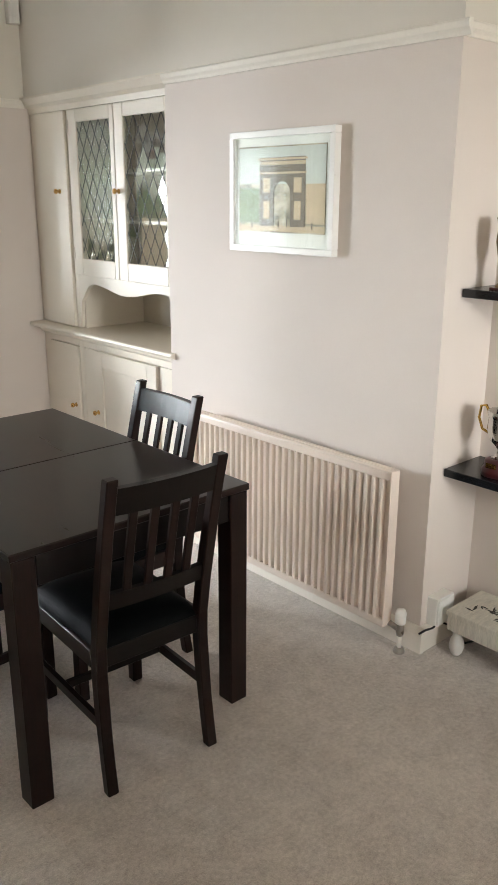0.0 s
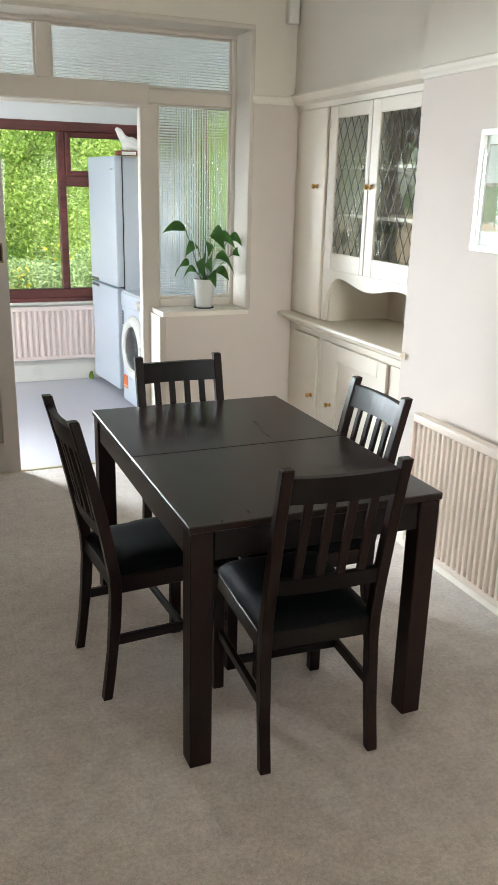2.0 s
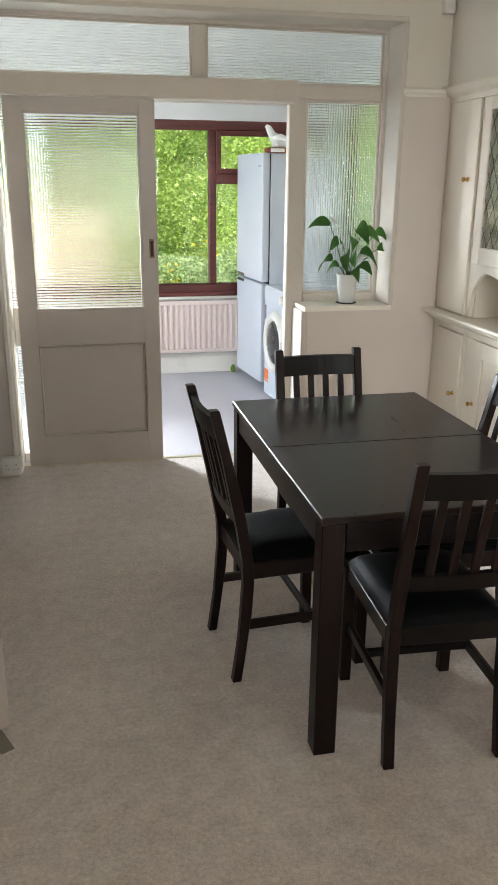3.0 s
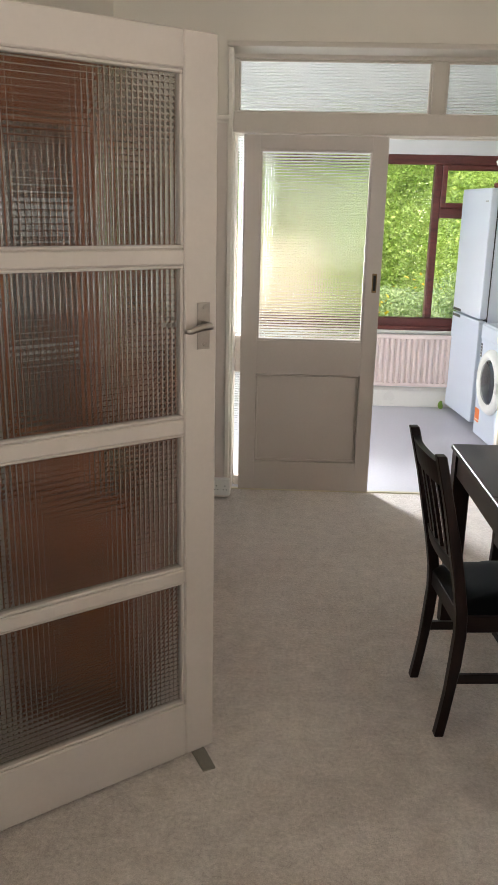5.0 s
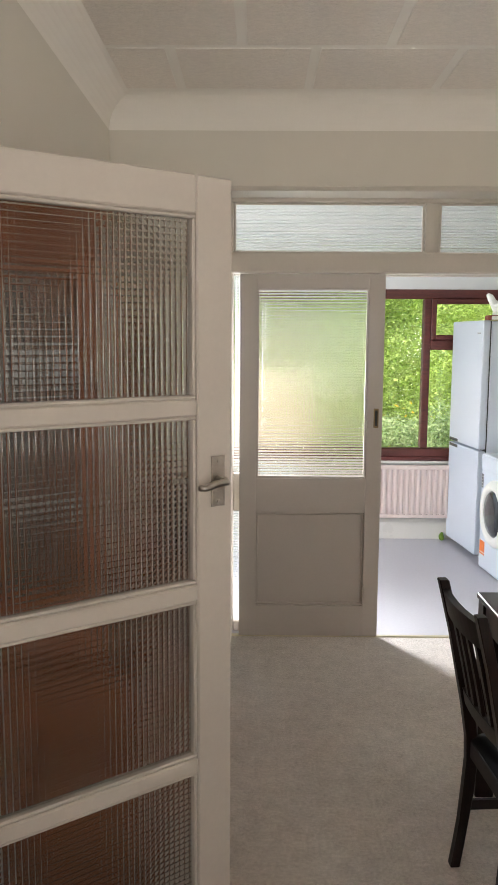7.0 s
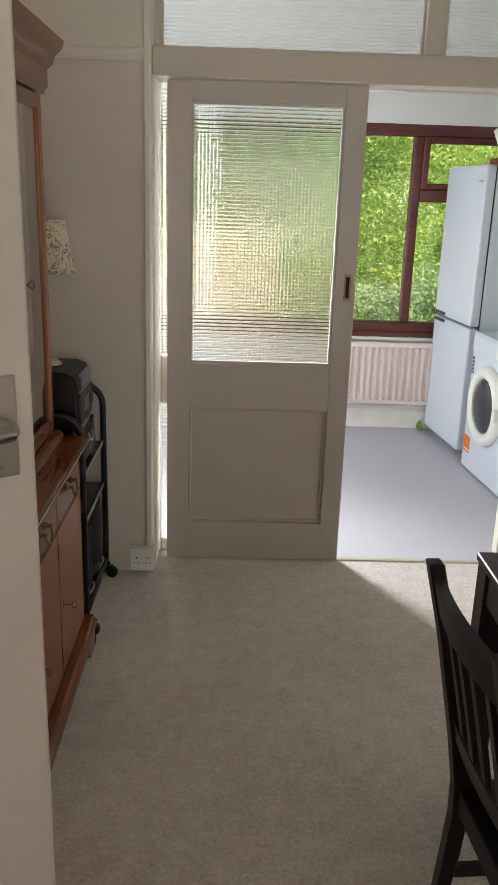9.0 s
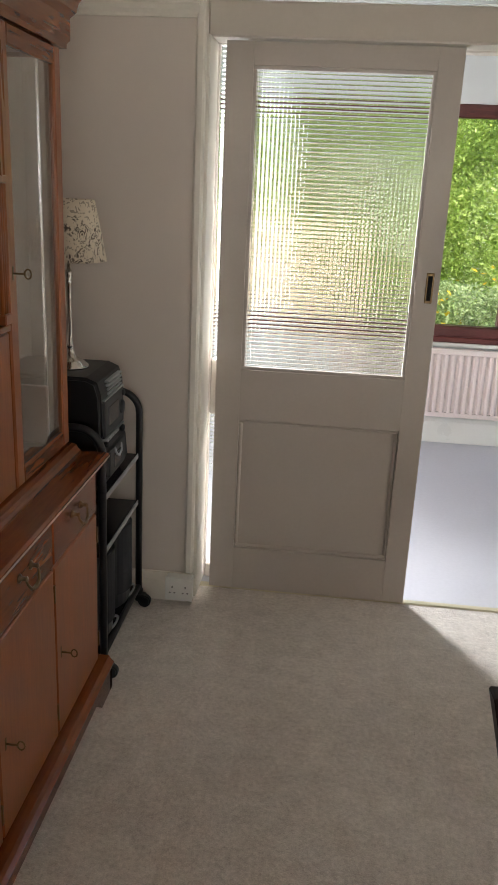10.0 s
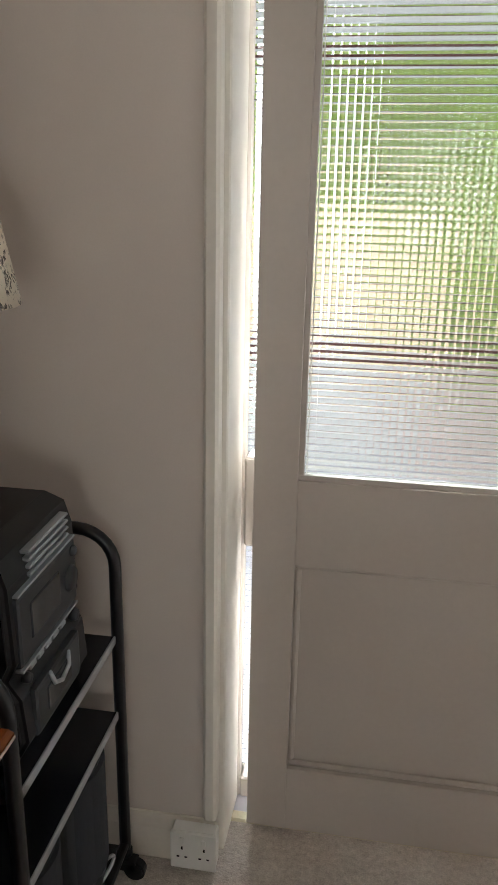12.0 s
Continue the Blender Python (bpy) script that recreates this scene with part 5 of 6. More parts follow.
ring = part("porthole_door", bm, PLASTIC_WHITE, wm, "round white door ring")
bm = bmesh.new()
lathe(bm, [(0.166, 0.018), (0.15, 0.032), (0.09, 0.044), (0.002, 0.048)], steps=36)
bmesh.ops.transform(bm, matrix=Matrix.Translation((0.30, 0.0, 0.46)) @ Matrix.Rotation(radians(90), 4, "X"), verts=bm.verts)
part("porthole", bm, DARK_GLASS, ring, "dark round glass")
boxpart("handle", ring, PLASTIC_WHITE, 0.495, 0.525, -0.05, -0.03, 0.42, 0.50, 0.006)
st = boxpart("sticker", wm, ORANGE, 0.02, 0.115, -0.0015, 0.001, 0.115, 0.215, 0, "orange sticker")
boxpart("sticker_strip", st, PLASTIC_WHITE, 0.02, 0.115, -0.0022, 0.0, 0.128, 0.135, 0)
lb = boxpart("label", wm, DARK_LABEL, 0.012, 0.045, -0.0015, 0.001, 0.60, 0.70, 0, "small dark label")
for k in range(4):
    boxpart("print_bar", lb, PLASTIC_WHITE, 0.016, 0.041, -0.0025, 0.0, 0.612 + 0.022 * k, 0.618 + 0.022 * k, 0)

# bird ornament on the fridge
base = thing("ornament_base", "red-brown ornament base on top of the fridge", "ornament", pose(1.855, 6.02, 1.80))
boxpart("base", base, RED_BROWN, -0.10, 0.09, -0.05, 0.05, 0.0, 0.035, 0.008)
boxpart("plate", base, PLASTIC_WHITE, -0.075, 0.03, -0.055, -0.0505, 0.004, 0.028, 0.0)
bm = bmesh.new()
tube(bm, [(-0.095, 0, 0.16), (-0.085, 0, 0.165), (-0.07, 0, 0.155), (-0.05, 0, 0.12), (-0.02, 0, 0.085), (0.03, 0, 0.07), (0.08, 0, 0.055), (0.12, 0, 0.04)], [0.003, 0.014, 0.02, 0.024, 0.04, 0.04, 0.024, 0.006], 14)
tube(bm, [(-0.055, 0.02, 0.10), (0.0, 0.036, 0.10), (0.06, 0.034, 0.075), (0.115, 0.03, 0.045)], [0.006, 0.022, 0.016, 0.004], 10)
tube(bm, [(-0.055, -0.02, 0.10), (0.0, -0.036, 0.102), (0.06, -0.034, 0.078), (0.115, -0.03, 0.048)], [0.006, 0.022, 0.016, 0.004], 10)
tube(bm, [(-0.02, 0, 0.036), (-0.02, 0, 0.06)], 0.03, 10)
bird = new("dove_figure", mesh_of("dove_figure", bm, PLASTER_BIRD))
bird.matrix_world = pose(1.855, 6.02, 1.79) @ Matrix.Scale(1.15, 4)
tagged(bird, "white plaster dove figure on a red-brown base", "statue")

# green cloth in the corner by the fridge
cl = thing("floor_cloth", "small green cloth crumpled on the floor by the skirting", "cloth", pose(1.64, 6.66, 0))
bm = bmesh.new()
bmesh.ops.create_icosphere(bm, subdivisions=2, radius=0.022)
for v in bm.verts:
    v.co *= 1 + 0.35 * noise.noise(v.co * 60)
    v.co.z = max(0.0, v.co.z * 1.8 + 0.03)
part("cloth", bm, GREEN_CLOTH, cl)

# ---- pot plant on the window board ----
pl = thing("potted_plant", "peace lily in a white pot on the window board", "pot plant", pose(1.885, 4.455, 0.912))
bm = bmesh.new()
lathe(bm, [(0.044, 0.004), (0.047, 0.006), (0.06, 0.158), (0.063, 0.16), (0.063, 0.168), (0.056, 0.168), (0.053, 0.14)], steps=32)
part("pot", bm, POT, pl, "plain white ceramic pot")
bm = bmesh.new()
lathe(bm, [(0.06, 0.0), (0.062, 0.004), (0.058, 0.006)], steps=28)
part("saucer", bm, GREY_PLASTIC, pl)
bm = bmesh.new()
lathe(bm, [(0.054, 0.14), (0.05, 0.147), (0.02, 0.152), (0.001, 0.153)], steps=20)
part("soil", bm, SOIL, pl)


def leaf(bm, root, tip, droop, length, width, turn, roll=0.0):
    """A stalk from root to tip with a pointed, folded blade beyond it."""
    root, tip = Vector(root), Vector(tip)
    mid = (root + tip) / 2 + Vector((0, 0, 0.03))
    pts = [root.lerp(mid, t) * (1 - t) + mid.lerp(tip, t) * t for t in (0, 0.25, 0.5, 0.75, 1)]
    tube(bm, pts, 0.0022, 6)
    d = Vector((tip.x - root.x, tip.y - root.y, 0))
    d = d.normalized() if d.length > 1e-4 else Vector((1, 0, 0))
    d = Matrix.Rotation(turn, 3, "Z") @ d
    side = Matrix.Rotation(roll, 3, d) @ Vector((-d.y, d.x, 0))
    up = d.cross(side)
    rows = []
    for i in range(8):
        t = i / 7
        w = width * math.sin(math.pi * min(1, t * 0.93 + 0.07)) ** 0.8 * (1 - 0.35 * t)
        c = tip + d * length * t + Vector((0, 0, 0.02 * math.sin(math.pi * t) - droop * length * t * t))
        rows.append([bm.verts.new(c + side * w + up * w * 0.3), bm.verts.new(c), bm.verts.new(c - side * w + up * w * 0.3)])
    for a, b in zip(rows, rows[1:]):
        for k in range(2):
            f = bm.faces.new((a[k], a[k + 1], b[k + 1], b[k]))
            f.smooth = True


rl = random.Random(4)
# stalk end x, y, z; blade length, half width, droop, roll
leaves = [(-0.125, -0.03, 0.45, 0.125, 0.034, 0.15, 0.9), (0.03, -0.05, 0.43, 0.11, 0.04, 0.7, 0.9), (-0.01, -0.06, 0.38, 0.13, 0.036, 0.45, -0.8), (0.07, -0.02, 0.40, 0.10, 0.036, 0.5, 0.8), (0.15, -0.02, 0.40, 0.075, 0.026, 0.7, 1.1), (0.18, 0.0, 0.31, 0.10, 0.032, 0.8, 0.9), (-0.10, -0.02, 0.25, 0.10, 0.034, 0.6, 0.8), (-0.03, -0.06, 0.29, 0.11, 0.042, 0.8, 0.9), (0.06, -0.04, 0.29, 0.10, 0.038, 0.9, -0.8), (0.05, -0.05, 0.21, 0.09, 0.032, 0.4, 0.6), (-0.02, 0.04, 0.34, 0.10, 0.034, 0.5, 0.7), (0.02, 0.03, 0.25, 0.09, 0.034, 0.6, -0.7), (-0.05, 0.0, 0.21, 0.07, 0.03, 0.6, 0.7), (0.02, -0.05, 0.19, 0.07, 0.03, 0.8, 0.7)]
for dx, dy, dz, ln, half, droop, roll in leaves:
    bm = bmesh.new()
    leaf(bm, (dx * 0.1, dy * 0.1, 0.15), (dx, dy, dz), droop, ln * 1.12, half * 1.3, rl.uniform(-0.3, 0.3), roll)
    part("leaf", bm, LEAF_HOUSE, pl)
bm = bmesh.new()
leaf(bm, (-0.01, 0, 0.15), (-0.085, -0.01, 0.45), -0.8, 0.055, 0.02, 0.3)
part("flower", bm, WHITE_PETAL, pl, "white spathe flower")

# ---- trolley with stereo, lamp and speakers ----
rk = thing("trolley", "black tubular steel trolley with three shelves", "trolley")
FX, BX, Y0, Y1 = -0.245, -0.61, 3.79, 4.262


def ubar(y):
    r = 0.075
    pts = [(FX, y, 0.06), (FX, y, 0.76)] + [(u, y, v) for u, v in arc(FX - r, 0.765, r, 0, 90, 7)] + [(u, y, v) for u, v in arc(BX + r, 0.765, r, 90, 180, 7)] + [(BX, y, 0.76), (BX, y, 0.06)]
    bm = bmesh.new()
    tube(bm, pts, 0.0125, 12)
    part("end_frame", bm, BLACK_STEEL, rk)


ubar(Y0)
ubar(Y1)
for z in (0.612, 0.432):
    bm = bmesh.new()
    box(bm, BX + 0.005, FX - 0.004, Y0 + 0.008, Y1 - 0.008, z - 0.018, z, 0.003)
    part("shelf", bm, BLACK_SHELF, rk)
    boxpart("shelf_lip", rk, SILVER_PLASTIC, FX - 0.004, FX + 0.0, Y0 + 0.01, Y1 - 0.01, z - 0.016, z + 0.002, 0.001)
boxpart("shelf", rk, BLACK_SHELF, BX + 0.005, FX - 0.004, Y0 + 0.008, Y1 - 0.008, 0.066, 0.082, 0.003)
for x in (FX, BX):
    bm = bmesh.new()
    tube(bm, [(x, Y0, 0.08), (x, Y1, 0.08)], 0.011, 10)
    part("cross_bar", bm, BLACK_STEEL, rk)
for x in (FX, BX):
    for y in (Y0, Y1):
        bm = bmesh.new()
        lathe(bm, [(0.016, 0.04), (0.016, 0.064), (0.012, 0.068)], x, y, 12)
        box(bm, x - 0.008, x + 0.03, y - 0.026, y + 0.006, 0.024, 0.05, 0.003)
        part("castor_fork", bm, BLACK_PLASTIC, rk)
        bm = bmesh.new()
        bmesh.ops.create_cone(bm, cap_ends=True, segments=18, radius1=0.024, radius2=0.024, depth=0.028, matrix=Matrix.Translation((x + 0.026, y - 0.012, 0.024)) @ Matrix.Rotation(radians(90), 4, "X"))
        bmesh.ops.bevel(bm, geom=[e for e in bm.edges if e.calc_face_angle(0) > 1], offset=0.005, segments=2, affect="EDGES")
        part("castor", bm, BLACK_PLASTIC, rk)

sto = thing("stereo", "black plastic stereo system with a cassette deck on the trolley", "stereo", pose(-0.262, 3.985, 0.612))
bm = bmesh.new()
prism(bm, [(-0.34, 0.0), (-0.016, 0.0), (0.012, 0.05), (0.006, 0.125), (-0.014, 0.155), (0.0, 0.185), (-0.004, 0.312), (-0.016, 0.352), (-0.05, 0.366), (-0.34, 0.366)], 1, -0.135, 0.135)
bmesh.ops.bevel(bm, geom=[e for e in bm.edges if e.calc_face_angle(0) > 1.2], offset=0.01, segments=3, affect="EDGES")
part("cabinet", bm, BLACK_PLASTIC, sto)
boxpart("display_panel", sto, GREY_PLASTIC, -0.02, 0.004, -0.115, 0.115, 0.17, 0.29, 0.008, seg=2)
for k in range(4):
    boxpart("disc_slot", sto, SILVER_PLASTIC, -0.014, 0.003, -0.06, 0.095, 0.3 + 0.0125 * k, 0.306 + 0.0125 * k, 0.002)
boxpart("display", sto, DARK_GLASS, -0.01, 0.0065, -0.075, 0.04, 0.20, 0.265, 0.004)
deck = boxpart("cassette_deck", sto, GREY_PLASTIC, -0.01, 0.016, -0.10, 0.085, 0.04, 0.128, 0.008, seg=2)
boxpart("cassette_window", deck, DARK_GLASS, 0.0, 0.018, -0.06, 0.04, 0.06, 0.108, 0.004)
for y, z, r in ((0.085, 0.225, 0.024), (0.098, 0.27, 0.010), (-0.1, 0.15, 0.009), (0.092, 0.15, 0.012)):
    bm = bmesh.new()
    lathe(bm, [(r, 0), (r, 0.008), (r * 0.8, 0.013), (0.001, 0.014)], steps=20)
    bmesh.ops.transform(bm, matrix=Matrix.Translation((-0.002, y, z)) @ Matrix.Rotation(radians(90), 4, "Y"), verts=bm.verts)
    part("knob", bm, GREY_PLASTIC, sto)
for k in range(5):
    boxpart("button", sto, SILVER_PLASTIC, -0.012, 0.002, -0.08 + 0.03 * k, -0.058 + 0.03 * k, 0.148, 0.158, 0.002)

bm = bmesh.new()
tube(bm, [(0.016, -0.045, 0.125), (0.02, -0.036, 0.10), (0.021, -0.01, 0.088), (0.02, 0.022, 0.096), (0.016, 0.03, 0.118)], 0.004, 8)
for z in (0.163, 0.2905):
    boxpart("trim_strip", sto, SILVER_PLASTIC, -0.012, 0.0055, -0.112, 0.112, z, z + 0.004, 0.001)
part("eject_bar", bm, SILVER_PLASTIC, sto, "curved silver bar")


def speaker(y):
    s = thing("speaker", "dark grey curved loudspeaker on the lower trolley shelf", "loudspeaker", pose(-0.262, y, 0.082), group="pair of loudspeakers")
    bm = bmesh.new()
    out = [(-0.2, -0.085), (-0.05, -0.095)] + [(-0.05 + 0.06 * math.cos(radians(a)), 0.095 * math.sin(radians(a))) for a in range(-80, 81, 16)] + [(-0.05, 0.095), (-0.2, 0.085)]
    prism(bm, out, 2, 0.0, 0.325)
    bmesh.ops.bevel(bm, geom=[e for e in bm.edges if abs(e.verts[0].co.z - e.verts[1].co.z) < 1e-4 and e.calc_face_angle(0) > 1], offset=0.012, segments=2, affect="EDGES")
    part("cabinet", bm, GREY_PLASTIC, s)
    bm = bmesh.new()
    face = [(-0.045 + 0.064 * math.cos(radians(a)), 0.086 * math.sin(radians(a))) for a in range(-78, 79, 13)]
    prism(bm, face + [(-0.04, 0.08), (-0.04, -0.08)], 2, 0.06, 0.31)
    part("grille", bm, SPEAKER_CLOTH, s)
    bm = bmesh.new()
    tube(bm, [(0.012 * math.cos(a) - 0.0 + 0.006, 0.05 * math.cos(a), 0.035 + 0.02 * math.sin(a)) for a in [2 * math.pi * i / 20 for i in range(21)]], 0.004, 6)
    part("port_ring", bm, SILVER_PLASTIC, s)


speaker(3.905)
speaker(4.135)

lamp = thing("table_lamp", "silver table lamp with a floral cream shade, standing on the stereo", "table lamp", pose(-0.401, 3.99, 0.978))
bm = bmesh.new()
lathe(bm, [(0.056, 0.0), (0.058, 0.004), (0.054, 0.01), (0.044, 0.016), (0.042, 0.02), (0.03, 0.028), (0.02, 0.034), (0.013, 0.05), (0.009, 0.062), (0.012, 0.066), (0.012, 0.07), (0.008, 0.074), (0.0065, 0.10), (0.0065, 0.255), (0.01, 0.262), (0.011, 0.27), (0.0075, 0.276), (0.011, 0.284), (0.011, 0.30), (0.006, 0.305), (0.005, 0.34)], steps=28)
part("stem", bm, SILVER, lamp, "polished silver stem and stepped foot")
bm = bmesh.new()
steps = 40
rings = []
for r, z in ((0.116, 0.332), (0.082, 0.510), (0.080, 0.510), (0.114, 0.332)):
    rings.append([bm.verts.new((r * math.cos(2 * math.pi * i / steps), r * math.sin(2 * math.pi * i / steps), z)) for i in range(steps)])
for a, b in zip(rings, rings[1:] + rings[:1]):
    for i in range(steps):
        f = bm.faces.new((a[i], a[(i + 1) % steps], b[(i + 1) % steps], b[i]))
        f.smooth = True
bmesh.ops.recalc_face_normals(bm, faces=bm.faces)
shade = part("shade", bm, SHADE, lamp, "cream cloth shade with grey flowers")
bm = bmesh.new()
for k in range(3):
    a = 2 * math.pi * k / 3
    tube(bm, [(0.004 * math.cos(a), 0.004 * math.sin(a), 0.338), (0.108 * math.cos(a), 0.108 * math.sin(a), 0.345)], 0.0015, 6)
part("shade_carrier", bm, STEEL, shade)

# ---- sockets, boxes ----
so = thing("wall_socket", "white double wall socket in a surface box by the skirting", "wall socket", pose(-0.092, NORTH - 0.018, 0.07))
boxpart("back_box", so, PLASTIC_WHITE, -0.050, 0.050, -0.034, 0.0, -0.043, 0.05, 0.003)
face = boxpart("face_plate", so, PLASTIC_WHITE, -0.052, 0.052, -0.043, -0.0345, -0.045, 0.052, 0.003, seg=2)
for cx in (-0.025, 0.025):
    boxpart("switch", so, PLASTIC_WHITE, cx - 0.005, cx + 0.005, -0.047, -0.043, 0.026, 0.042, 0.001)
    for dx, dz, w, h in ((0, 0.012, 0.002, 0.004), (-0.009, -0.012, 0.003, 0.002), (0.009, -0.012, 0.003, 0.002)):
        boxpart("pin_slot", face, BLACK_HOLE, cx + dx - w, cx + dx + w, -0.0436, -0.0425, dz - h, dz + h, 0)

jb = thing("junction_box", "white surface box on the side of the chimney breast", "junction box", pose(2.42, 1.53, 0.155))
boxpart("box", jb, PLASTIC_WHITE, -0.05, 0.05, -0.045, 0.0, -0.055, 0.055, 0.004, seg=2)
boxpart("lid", jb, PLASTIC_WHITE, -0.046, 0.046, -0.05, -0.0455, -0.05, 0.05, 0.002)
wire = thing("power_cable", "thin black cable along the skirting", "cable")
bm = bmesh.new()
pts = [(2.29, 1.50, 0.10), (2.32, 1.495, 0.105), (2.36, 1.492, 0.10), (2.40, 1.488, 0.112), (2.44, 1.47, 0.09), (2.48, 1.45, 0.03), (2.50, 1.44, 0.006), (2.56, 1.42, 0.005), (2.60, 1.41, 0.005)]
tube(bm, pts, 0.004, 8)
part("cord", bm, BLACK_PLASTIC, wire)
sen = thing("wall_sensor", "small white alarm sensor high in the corner", "alarm sensor", pose(2.335, NORTH, 2.45))
bm = bmesh.new()
prism(bm, [(-0.032, -0.004), (0.03, -0.004), (0.03, -0.04), (0.02, -0.05), (-0.022, -0.05), (-0.032, -0.04)], 2, 0.0, 0.135)
part("case", bm, PLASTIC_WHITE, sen)
boxpart("lens", sen, PLASTIC_WHITE, -0.018, 0.016, -0.053, -0.049, 0.03, 0.07, 0.001)
boxpart("mounting_plate", sen, PLASTIC_WHITE, -0.028, 0.027, -0.0045, 0.0, 0.005, 0.13, 0)

# ---- alcove: shelves, trophies, stool ----
for z, x0 in ((1.305, 2.43), (0.69, 2.405)):
    sh = thing("floating_shelf", "glossy black floating shelf in the alcove", "shelf", pose(2.63, 1.528, z), group="alcove shelves")
    boxpart("board", sh, BLACK_SHELF, x0 - 2.63, -0.001, -0.9, -0.001, -0.028, 0.0, 0.002)


def cup_trophy(m, s):
    t = thing("trophy_cup", "silver two-handled trophy cup on a maroon base", "trophy", m)
    bm = bmesh.new()
    lathe(bm, [(0.052 * s, 0), (0.052 * s, 0.02 * s), (0.044 * s, 0.03 * s), (0.044 * s, 0.05 * s), (0.03 * s, 0.056 * s)], steps=24)
    part("base", bm, MAROON, t, "maroon turned base")
    boxpart("plaque", t, GOLD, -0.047 * s, -0.0445 * s, -0.018 * s, 0.018 * s, 0.03 * s, 0.046 * s, 0)
    bm = bmesh.new()
    lathe(bm, [(0.028 * s, 0.056 * s), (0.012 * s, 0.066 * s), (0.008 * s, 0.085 * s), (0.014 * s, 0.095 * s), (0.034 * s, 0.115 * s), (0.046 * s, 0.15 * s), (0.044 * s, 0.19 * s), (0.05 * s, 0.212 * s), (0.046 * s, 0.212 * s), (0.038 * s, 0.17 * s), (0.01 * s, 0.115 * s)], steps=28)
    part("cup", bm, SILVER, t)
    for k in (-1, 1):
        bm = bmesh.new()
        tube(bm, [(0, k * 0.042 * s, 0.13 * s), (0, k * 0.07 * s, 0.14 * s), (0, k * 0.085 * s, 0.175 * s), (0, k * 0.08 * s, 0.215 * s), (0, k * 0.062 * s, 0.22 * s), (0, k * 0.046 * s, 0.195 * s)], 0.0045 * s, 8)
        part("handle", bm, GOLD if k > 0 else SILVER, t)


cup_trophy(pose(2.49, 1.37, 0.69), 1.05)
fig = thing("trophy_urn", "bronze urn-shaped trophy on the upper shelf", "trophy", pose(2.50, 1.415, 1.305))
bm = bmesh.new()
lathe(bm, [(0.032, 0), (0.032, 0.012), (0.014, 0.03), (0.012, 0.06), (0.03, 0.10), (0.04, 0.15), (0.036, 0.20), (0.044, 0.225), (0.038, 0.225), (0.02, 0.16)], steps=24)
part("urn", bm, BRONZE, fig)
boxpart("foot", fig, MAROON, -0.036, 0.036, -0.036, 0.036, -0.0, 0.008, 0.002)

stool = thing("footstool", "low distressed white wooden footstool with a dark print", "stool", pose(2.50, 1.27, 0, 0, 0, 0))
SX, SYY = 0.115, 0.19
boxpart("top", stool, WORN_WHITE, -SX, SX, -SYY, SYY, 0.158, 0.178, 0.003)
for s in (-1, 1):
    boxpart("apron", stool, WORN_WHITE, -SX + 0.006, SX - 0.006, s * (SYY - 0.014) - 0.008, s * (SYY - 0.014) + 0.008, 0.10, 0.158, 0.002)
    boxpart("apron", stool, WORN_WHITE, s * (SX - 0.014) - 0.008, s * (SX - 0.014) + 0.008, -SYY + 0.022, SYY - 0.022, 0.10, 0.158, 0.002)
    for t in (-1, 1):
        bm = bmesh.new()
        lathe(bm, [(0.014, 0.0), (0.022, 0.012), (0.028, 0.035), (0.024, 0.06), (0.016, 0.075), (0.02, 0.1)], s * (SX - 0.035), t * (SYY - 0.035), 18)
        part("foot", bm, PLASTIC_WHITE, stool, "white turned foot")
rs = random.Random(9)
bm = bmesh.new()
for k in range(26):
    x, y = rs.gauss(-0.01, 0.04), rs.gauss(0.0, 0.085)
    if abs(x) > SX - 0.02 or abs(y) > SYY - 0.02:
        continue
    a = rs.random() * math.pi
    for j in range(3):
        px, py, l_ = x + rs.gauss(0, 0.01), y + rs.gauss(0, 0.012), rs.uniform(0.008, 0.022)
        prism(bm, [(px - l_ * math.cos(a), py - l_ * math.sin(a)), (px + 0.004 * math.sin(a), py - 0.004 * math.cos(a)), (px + l_ * math.cos(a), py + l_ * math.sin(a)), (px - 0.004 * math.sin(a), py + 0.004 * math.cos(a))], 2, 0.1782, 0.1786 + 0.0002 * j)
        a += 0.7
part("printed_pattern", bm, INK, stool, "dark floral print")

# ---- garden beyond the kitchen window ----
bm = bmesh.new()
n, far = 36, 400.0
bmesh.ops.create_grid(bm, x_segments=2, y_segments=2, size=far)
bmesh.ops.translate(bm, vec=(0, far - 30.0, -0.25), verts=bm.verts)
ground = structure("ground", bm, GRASS, "green lawn reaching away behind the house", "ground")

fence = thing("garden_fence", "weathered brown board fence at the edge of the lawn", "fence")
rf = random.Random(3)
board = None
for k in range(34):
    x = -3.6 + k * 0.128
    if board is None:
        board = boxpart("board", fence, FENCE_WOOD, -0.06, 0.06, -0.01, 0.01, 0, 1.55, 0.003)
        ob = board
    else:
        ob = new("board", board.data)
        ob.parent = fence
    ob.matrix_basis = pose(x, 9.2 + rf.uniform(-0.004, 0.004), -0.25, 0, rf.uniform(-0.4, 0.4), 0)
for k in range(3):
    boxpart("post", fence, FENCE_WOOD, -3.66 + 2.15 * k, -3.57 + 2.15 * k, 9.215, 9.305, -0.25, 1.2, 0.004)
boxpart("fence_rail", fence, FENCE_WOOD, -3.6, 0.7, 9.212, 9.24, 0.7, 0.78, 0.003)


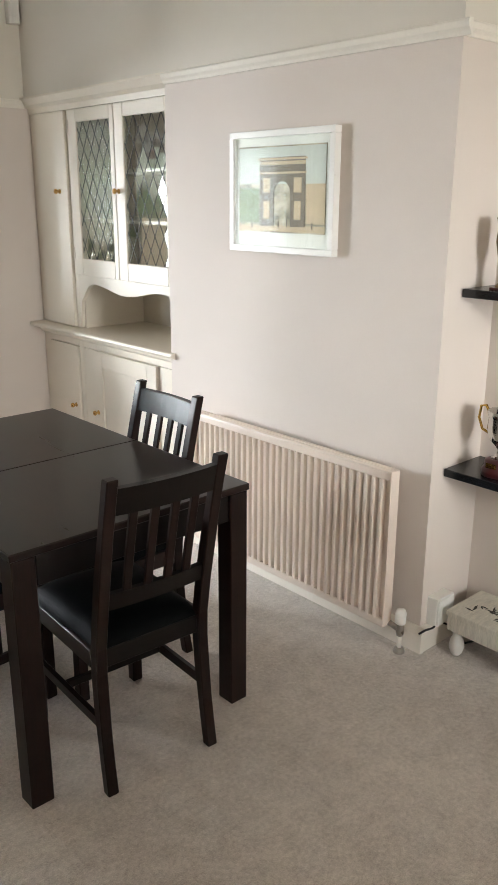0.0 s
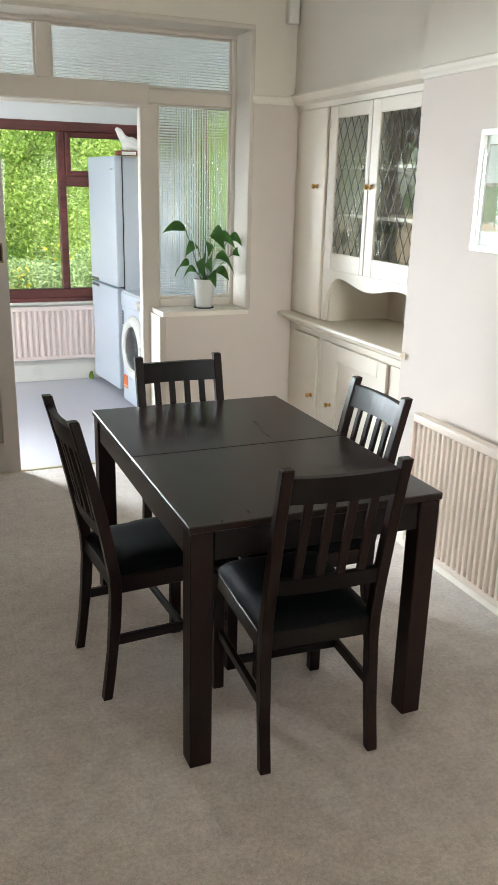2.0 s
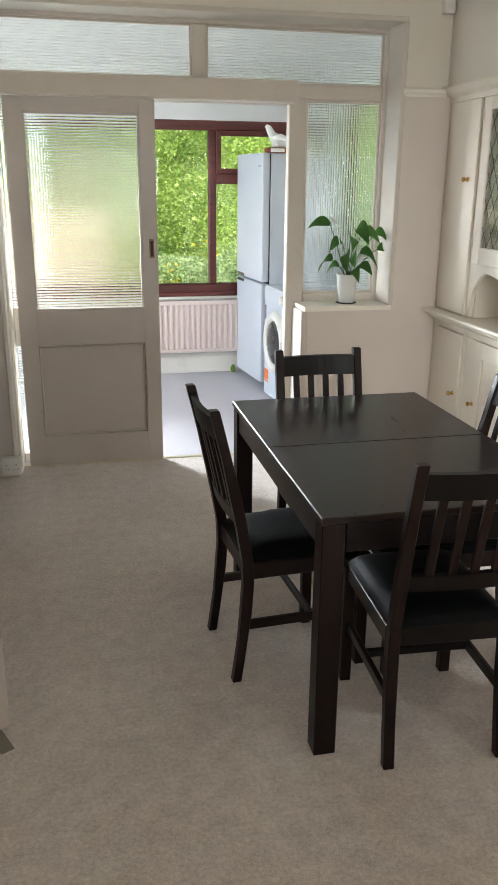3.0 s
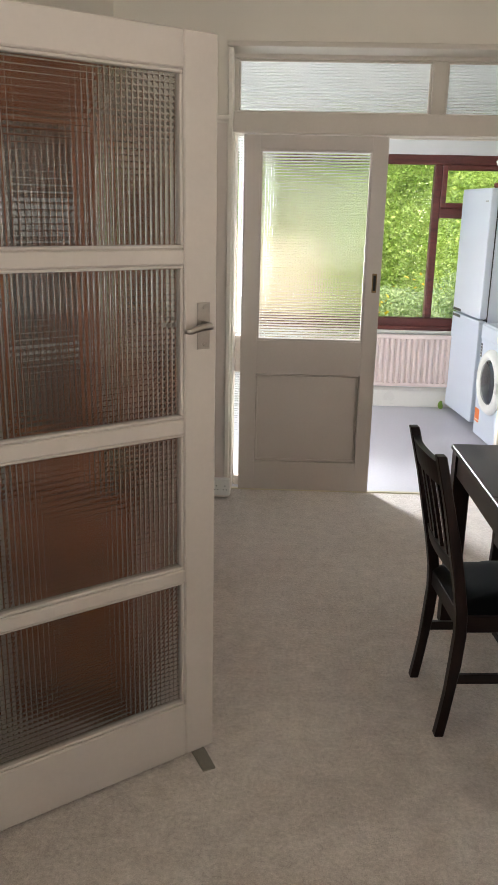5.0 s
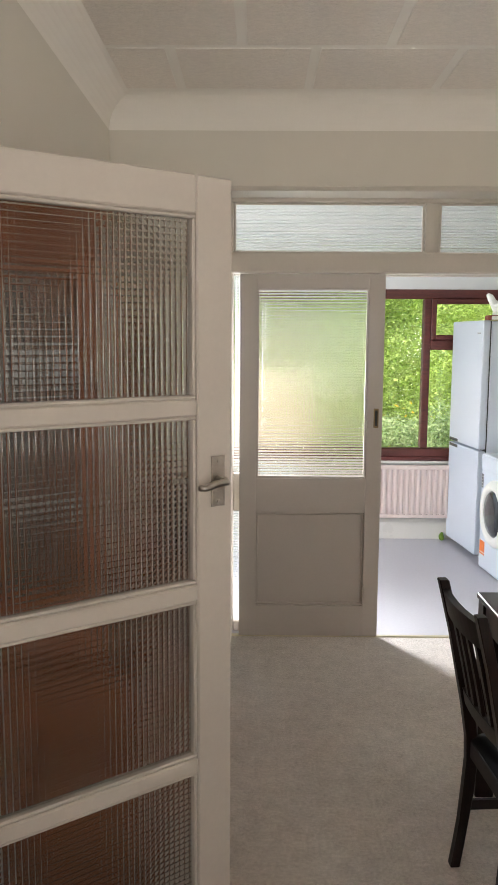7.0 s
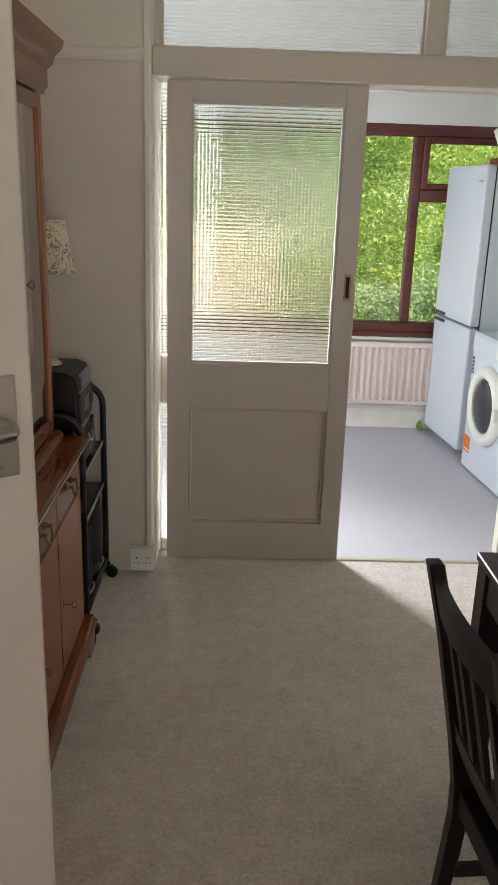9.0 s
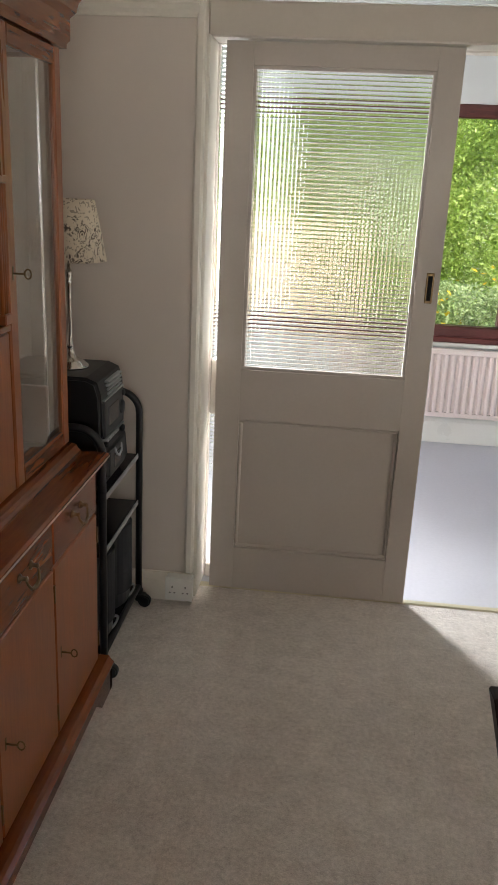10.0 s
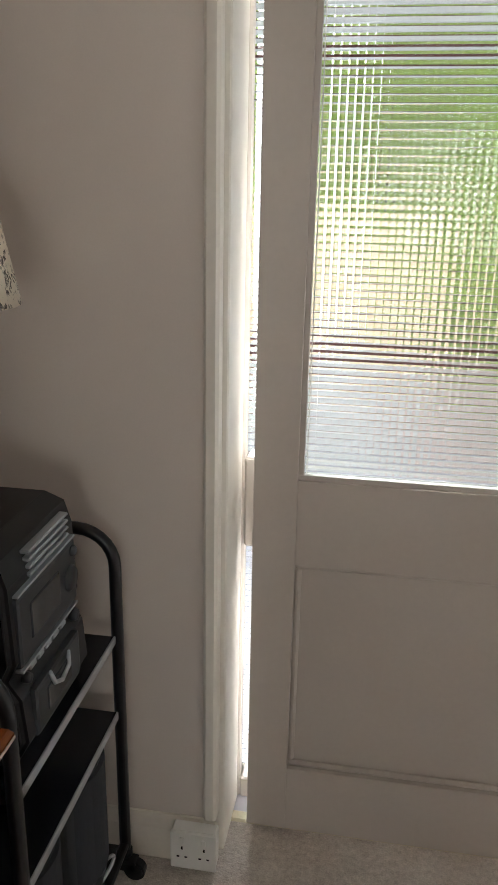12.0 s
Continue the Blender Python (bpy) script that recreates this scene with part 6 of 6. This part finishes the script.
def foliage(rnd, count, centre, size, leaf_size, lobes):
    """Leaf quads in uneven lobes: vertices and faces."""
    vs, fs = [], []
    hubs = []
    for _ in range(lobes):
        v = Vector((rnd.gauss(0, 1), rnd.gauss(0, 1), rnd.gauss(0, 1))).normalized() * rnd.uniform(0.35, 0.85)
        hubs.append((Vector((centre[0] + v.x * size[0], centre[1] + v.y * size[1], centre[2] + v.z * size[2])), rnd.uniform(0.18, 0.38)))
    for _ in range(count):
        hub, r = rnd.choice(hubs)
        d = Vector((rnd.gauss(0, 1), rnd.gauss(0, 1), rnd.gauss(0, 1))).normalized() * r * rnd.uniform(0.55, 1.1)
        p = hub + Vector((d.x * size[0], d.y * size[1], d.z * size[2])) * 1.1
        if p.z < -0.22:
            continue
        l_ = leaf_size * rnd.uniform(0.6, 1.4)
        m = Euler((rnd.uniform(-1.2, 1.2), rnd.uniform(-1.2, 1.2), rnd.uniform(0, 6.28))).to_matrix()
        k = len(vs)
        for q in ((0, -l_, 0), (l_ * 0.42, -l_ * 0.1, l_ * 0.12), (0, l_, 0), (-l_ * 0.42, -l_ * 0.1, l_ * 0.12)):
            vs.append(tuple(p + m @ Vector(q)))
        fs.append((k, k + 1, k + 2))
        fs.append((k, k + 2, k + 3))
    return vs, fs


def bush(name, label, category, seed, x, y, size, leaf_size, count, mat, lobes=30, trunk=True, flowers=0):
    rnd = random.Random(seed)
    b = thing(name, label, category, pose(x, y, -0.25))
    if trunk:
        bm = bmesh.new()
        top = size[2] * 1.1
        tube(bm, [(0, 0, -0.05), (0.03, 0.02, top * 0.4), (-0.02, 0.04, top * 0.8), (0.02, 0, top * 1.2)], [0.045, 0.034, 0.022, 0.008], 8)
        for _ in range(7):
            a, z = rnd.uniform(0, 6.28), rnd.uniform(0.3, 0.9) * top
            tube(bm, [(0, 0, z), (size[0] * 0.35 * math.cos(a), size[1] * 0.35 * math.sin(a), z + 0.3 * size[2]), (size[0] * 0.75 * math.cos(a), size[1] * 0.75 * math.sin(a), z + 0.45 * size[2])], [0.035, 0.022, 0.006], 6)
        part("trunk", bm, BARK, b)
    vs, fs = foliage(rnd, count, (0, 0, size[2] * 1.05), size, leaf_size, lobes)
    me = bpy.data.meshes.new("crown")
    me.from_pydata(vs, [], fs)
    me.materials.append(mat)
    crown = new("crown", me)
    crown.parent = b
    if flowers:
        vs, fs = foliage(rnd, flowers, (0, -size[1] * 0.5, size[2] * 1.15), (size[0], size[1] * 0.7, size[2] * 0.8), 0.035, 16)
        me = bpy.data.meshes.new("flowers")
        me.from_pydata(vs, [], fs)
        me.materials.append(PETAL)
        fl = new("flowers", me)
        fl.parent = b
        tagged(fl, "small yellow flowers")
    return b


bush("shrub", "tall bright green shrub in the garden", "shrub", 11, 1.9, 11.6, (1.5, 1.2, 1.9), 0.025, 56000, LEAF_A, 50, False)
bush("shrub", "tall bright green shrub in the garden", "shrub", 12, 3.9, 12.2, (1.6, 1.2, 2.1), 0.027, 52000, LEAF_A, 50, False)
# added outside the side window: blocks the sun there and greens the reeded pane
bush("shrub", "tall green shrub added beside the kitchen as a sun block", "shrub", 21, 4.2, 4.6, (1.25, 2.0, 2.4), 0.062, 24000, LEAF_A, 30)
bush("tree", "broad leafy green tree behind the shrubs", "tree", 13, 0.2, 13.0, (1.8, 1.3, 2.6), 0.034, 44000, LEAF_A, 50)
bush("tree", "broad deep green tree behind the shrubs", "tree", 14, 2.9, 14.2, (2.6, 1.4, 3.2), 0.054, 28000, LEAF_B, 50)
bush("tree", "broad deep green tree behind the shrubs", "tree", 15, -2.6, 13.6, (2.2, 1.5, 2.8), 0.059, 13300, LEAF_B, 34)
bush("tree", "broad leafy green tree behind the shrubs", "tree", 16, 6.4, 13.4, (2.2, 1.5, 3.0), 0.059, 11400, LEAF_A, 34)
bush("shrub", "low pale green shrub with yellow flowers", "shrub", 17, 1.7, 9.6, (0.85, 0.6, 0.62), 0.026, 9880, LEAF_C, 26, False, 90)
bush("shrub", "low pale green shrub by the lawn", "shrub", 18, 2.95, 9.8, (0.9, 0.6, 0.72), 0.026, 9880, LEAF_C, 26, False, 24)
bush("shrub", "low green shrub with yellow flowers", "shrub", 19, 0.75, 10.2, (0.9, 0.6, 0.7), 0.030, 8740, LEAF_A, 24, False, 60)
bush("hedge", "dense dark green hedge across the garden's end", "hedge", 20, 1.5, 16.0, (7.0, 0.8, 2.6), 0.086, 36000, LEAF_A, 120, False)
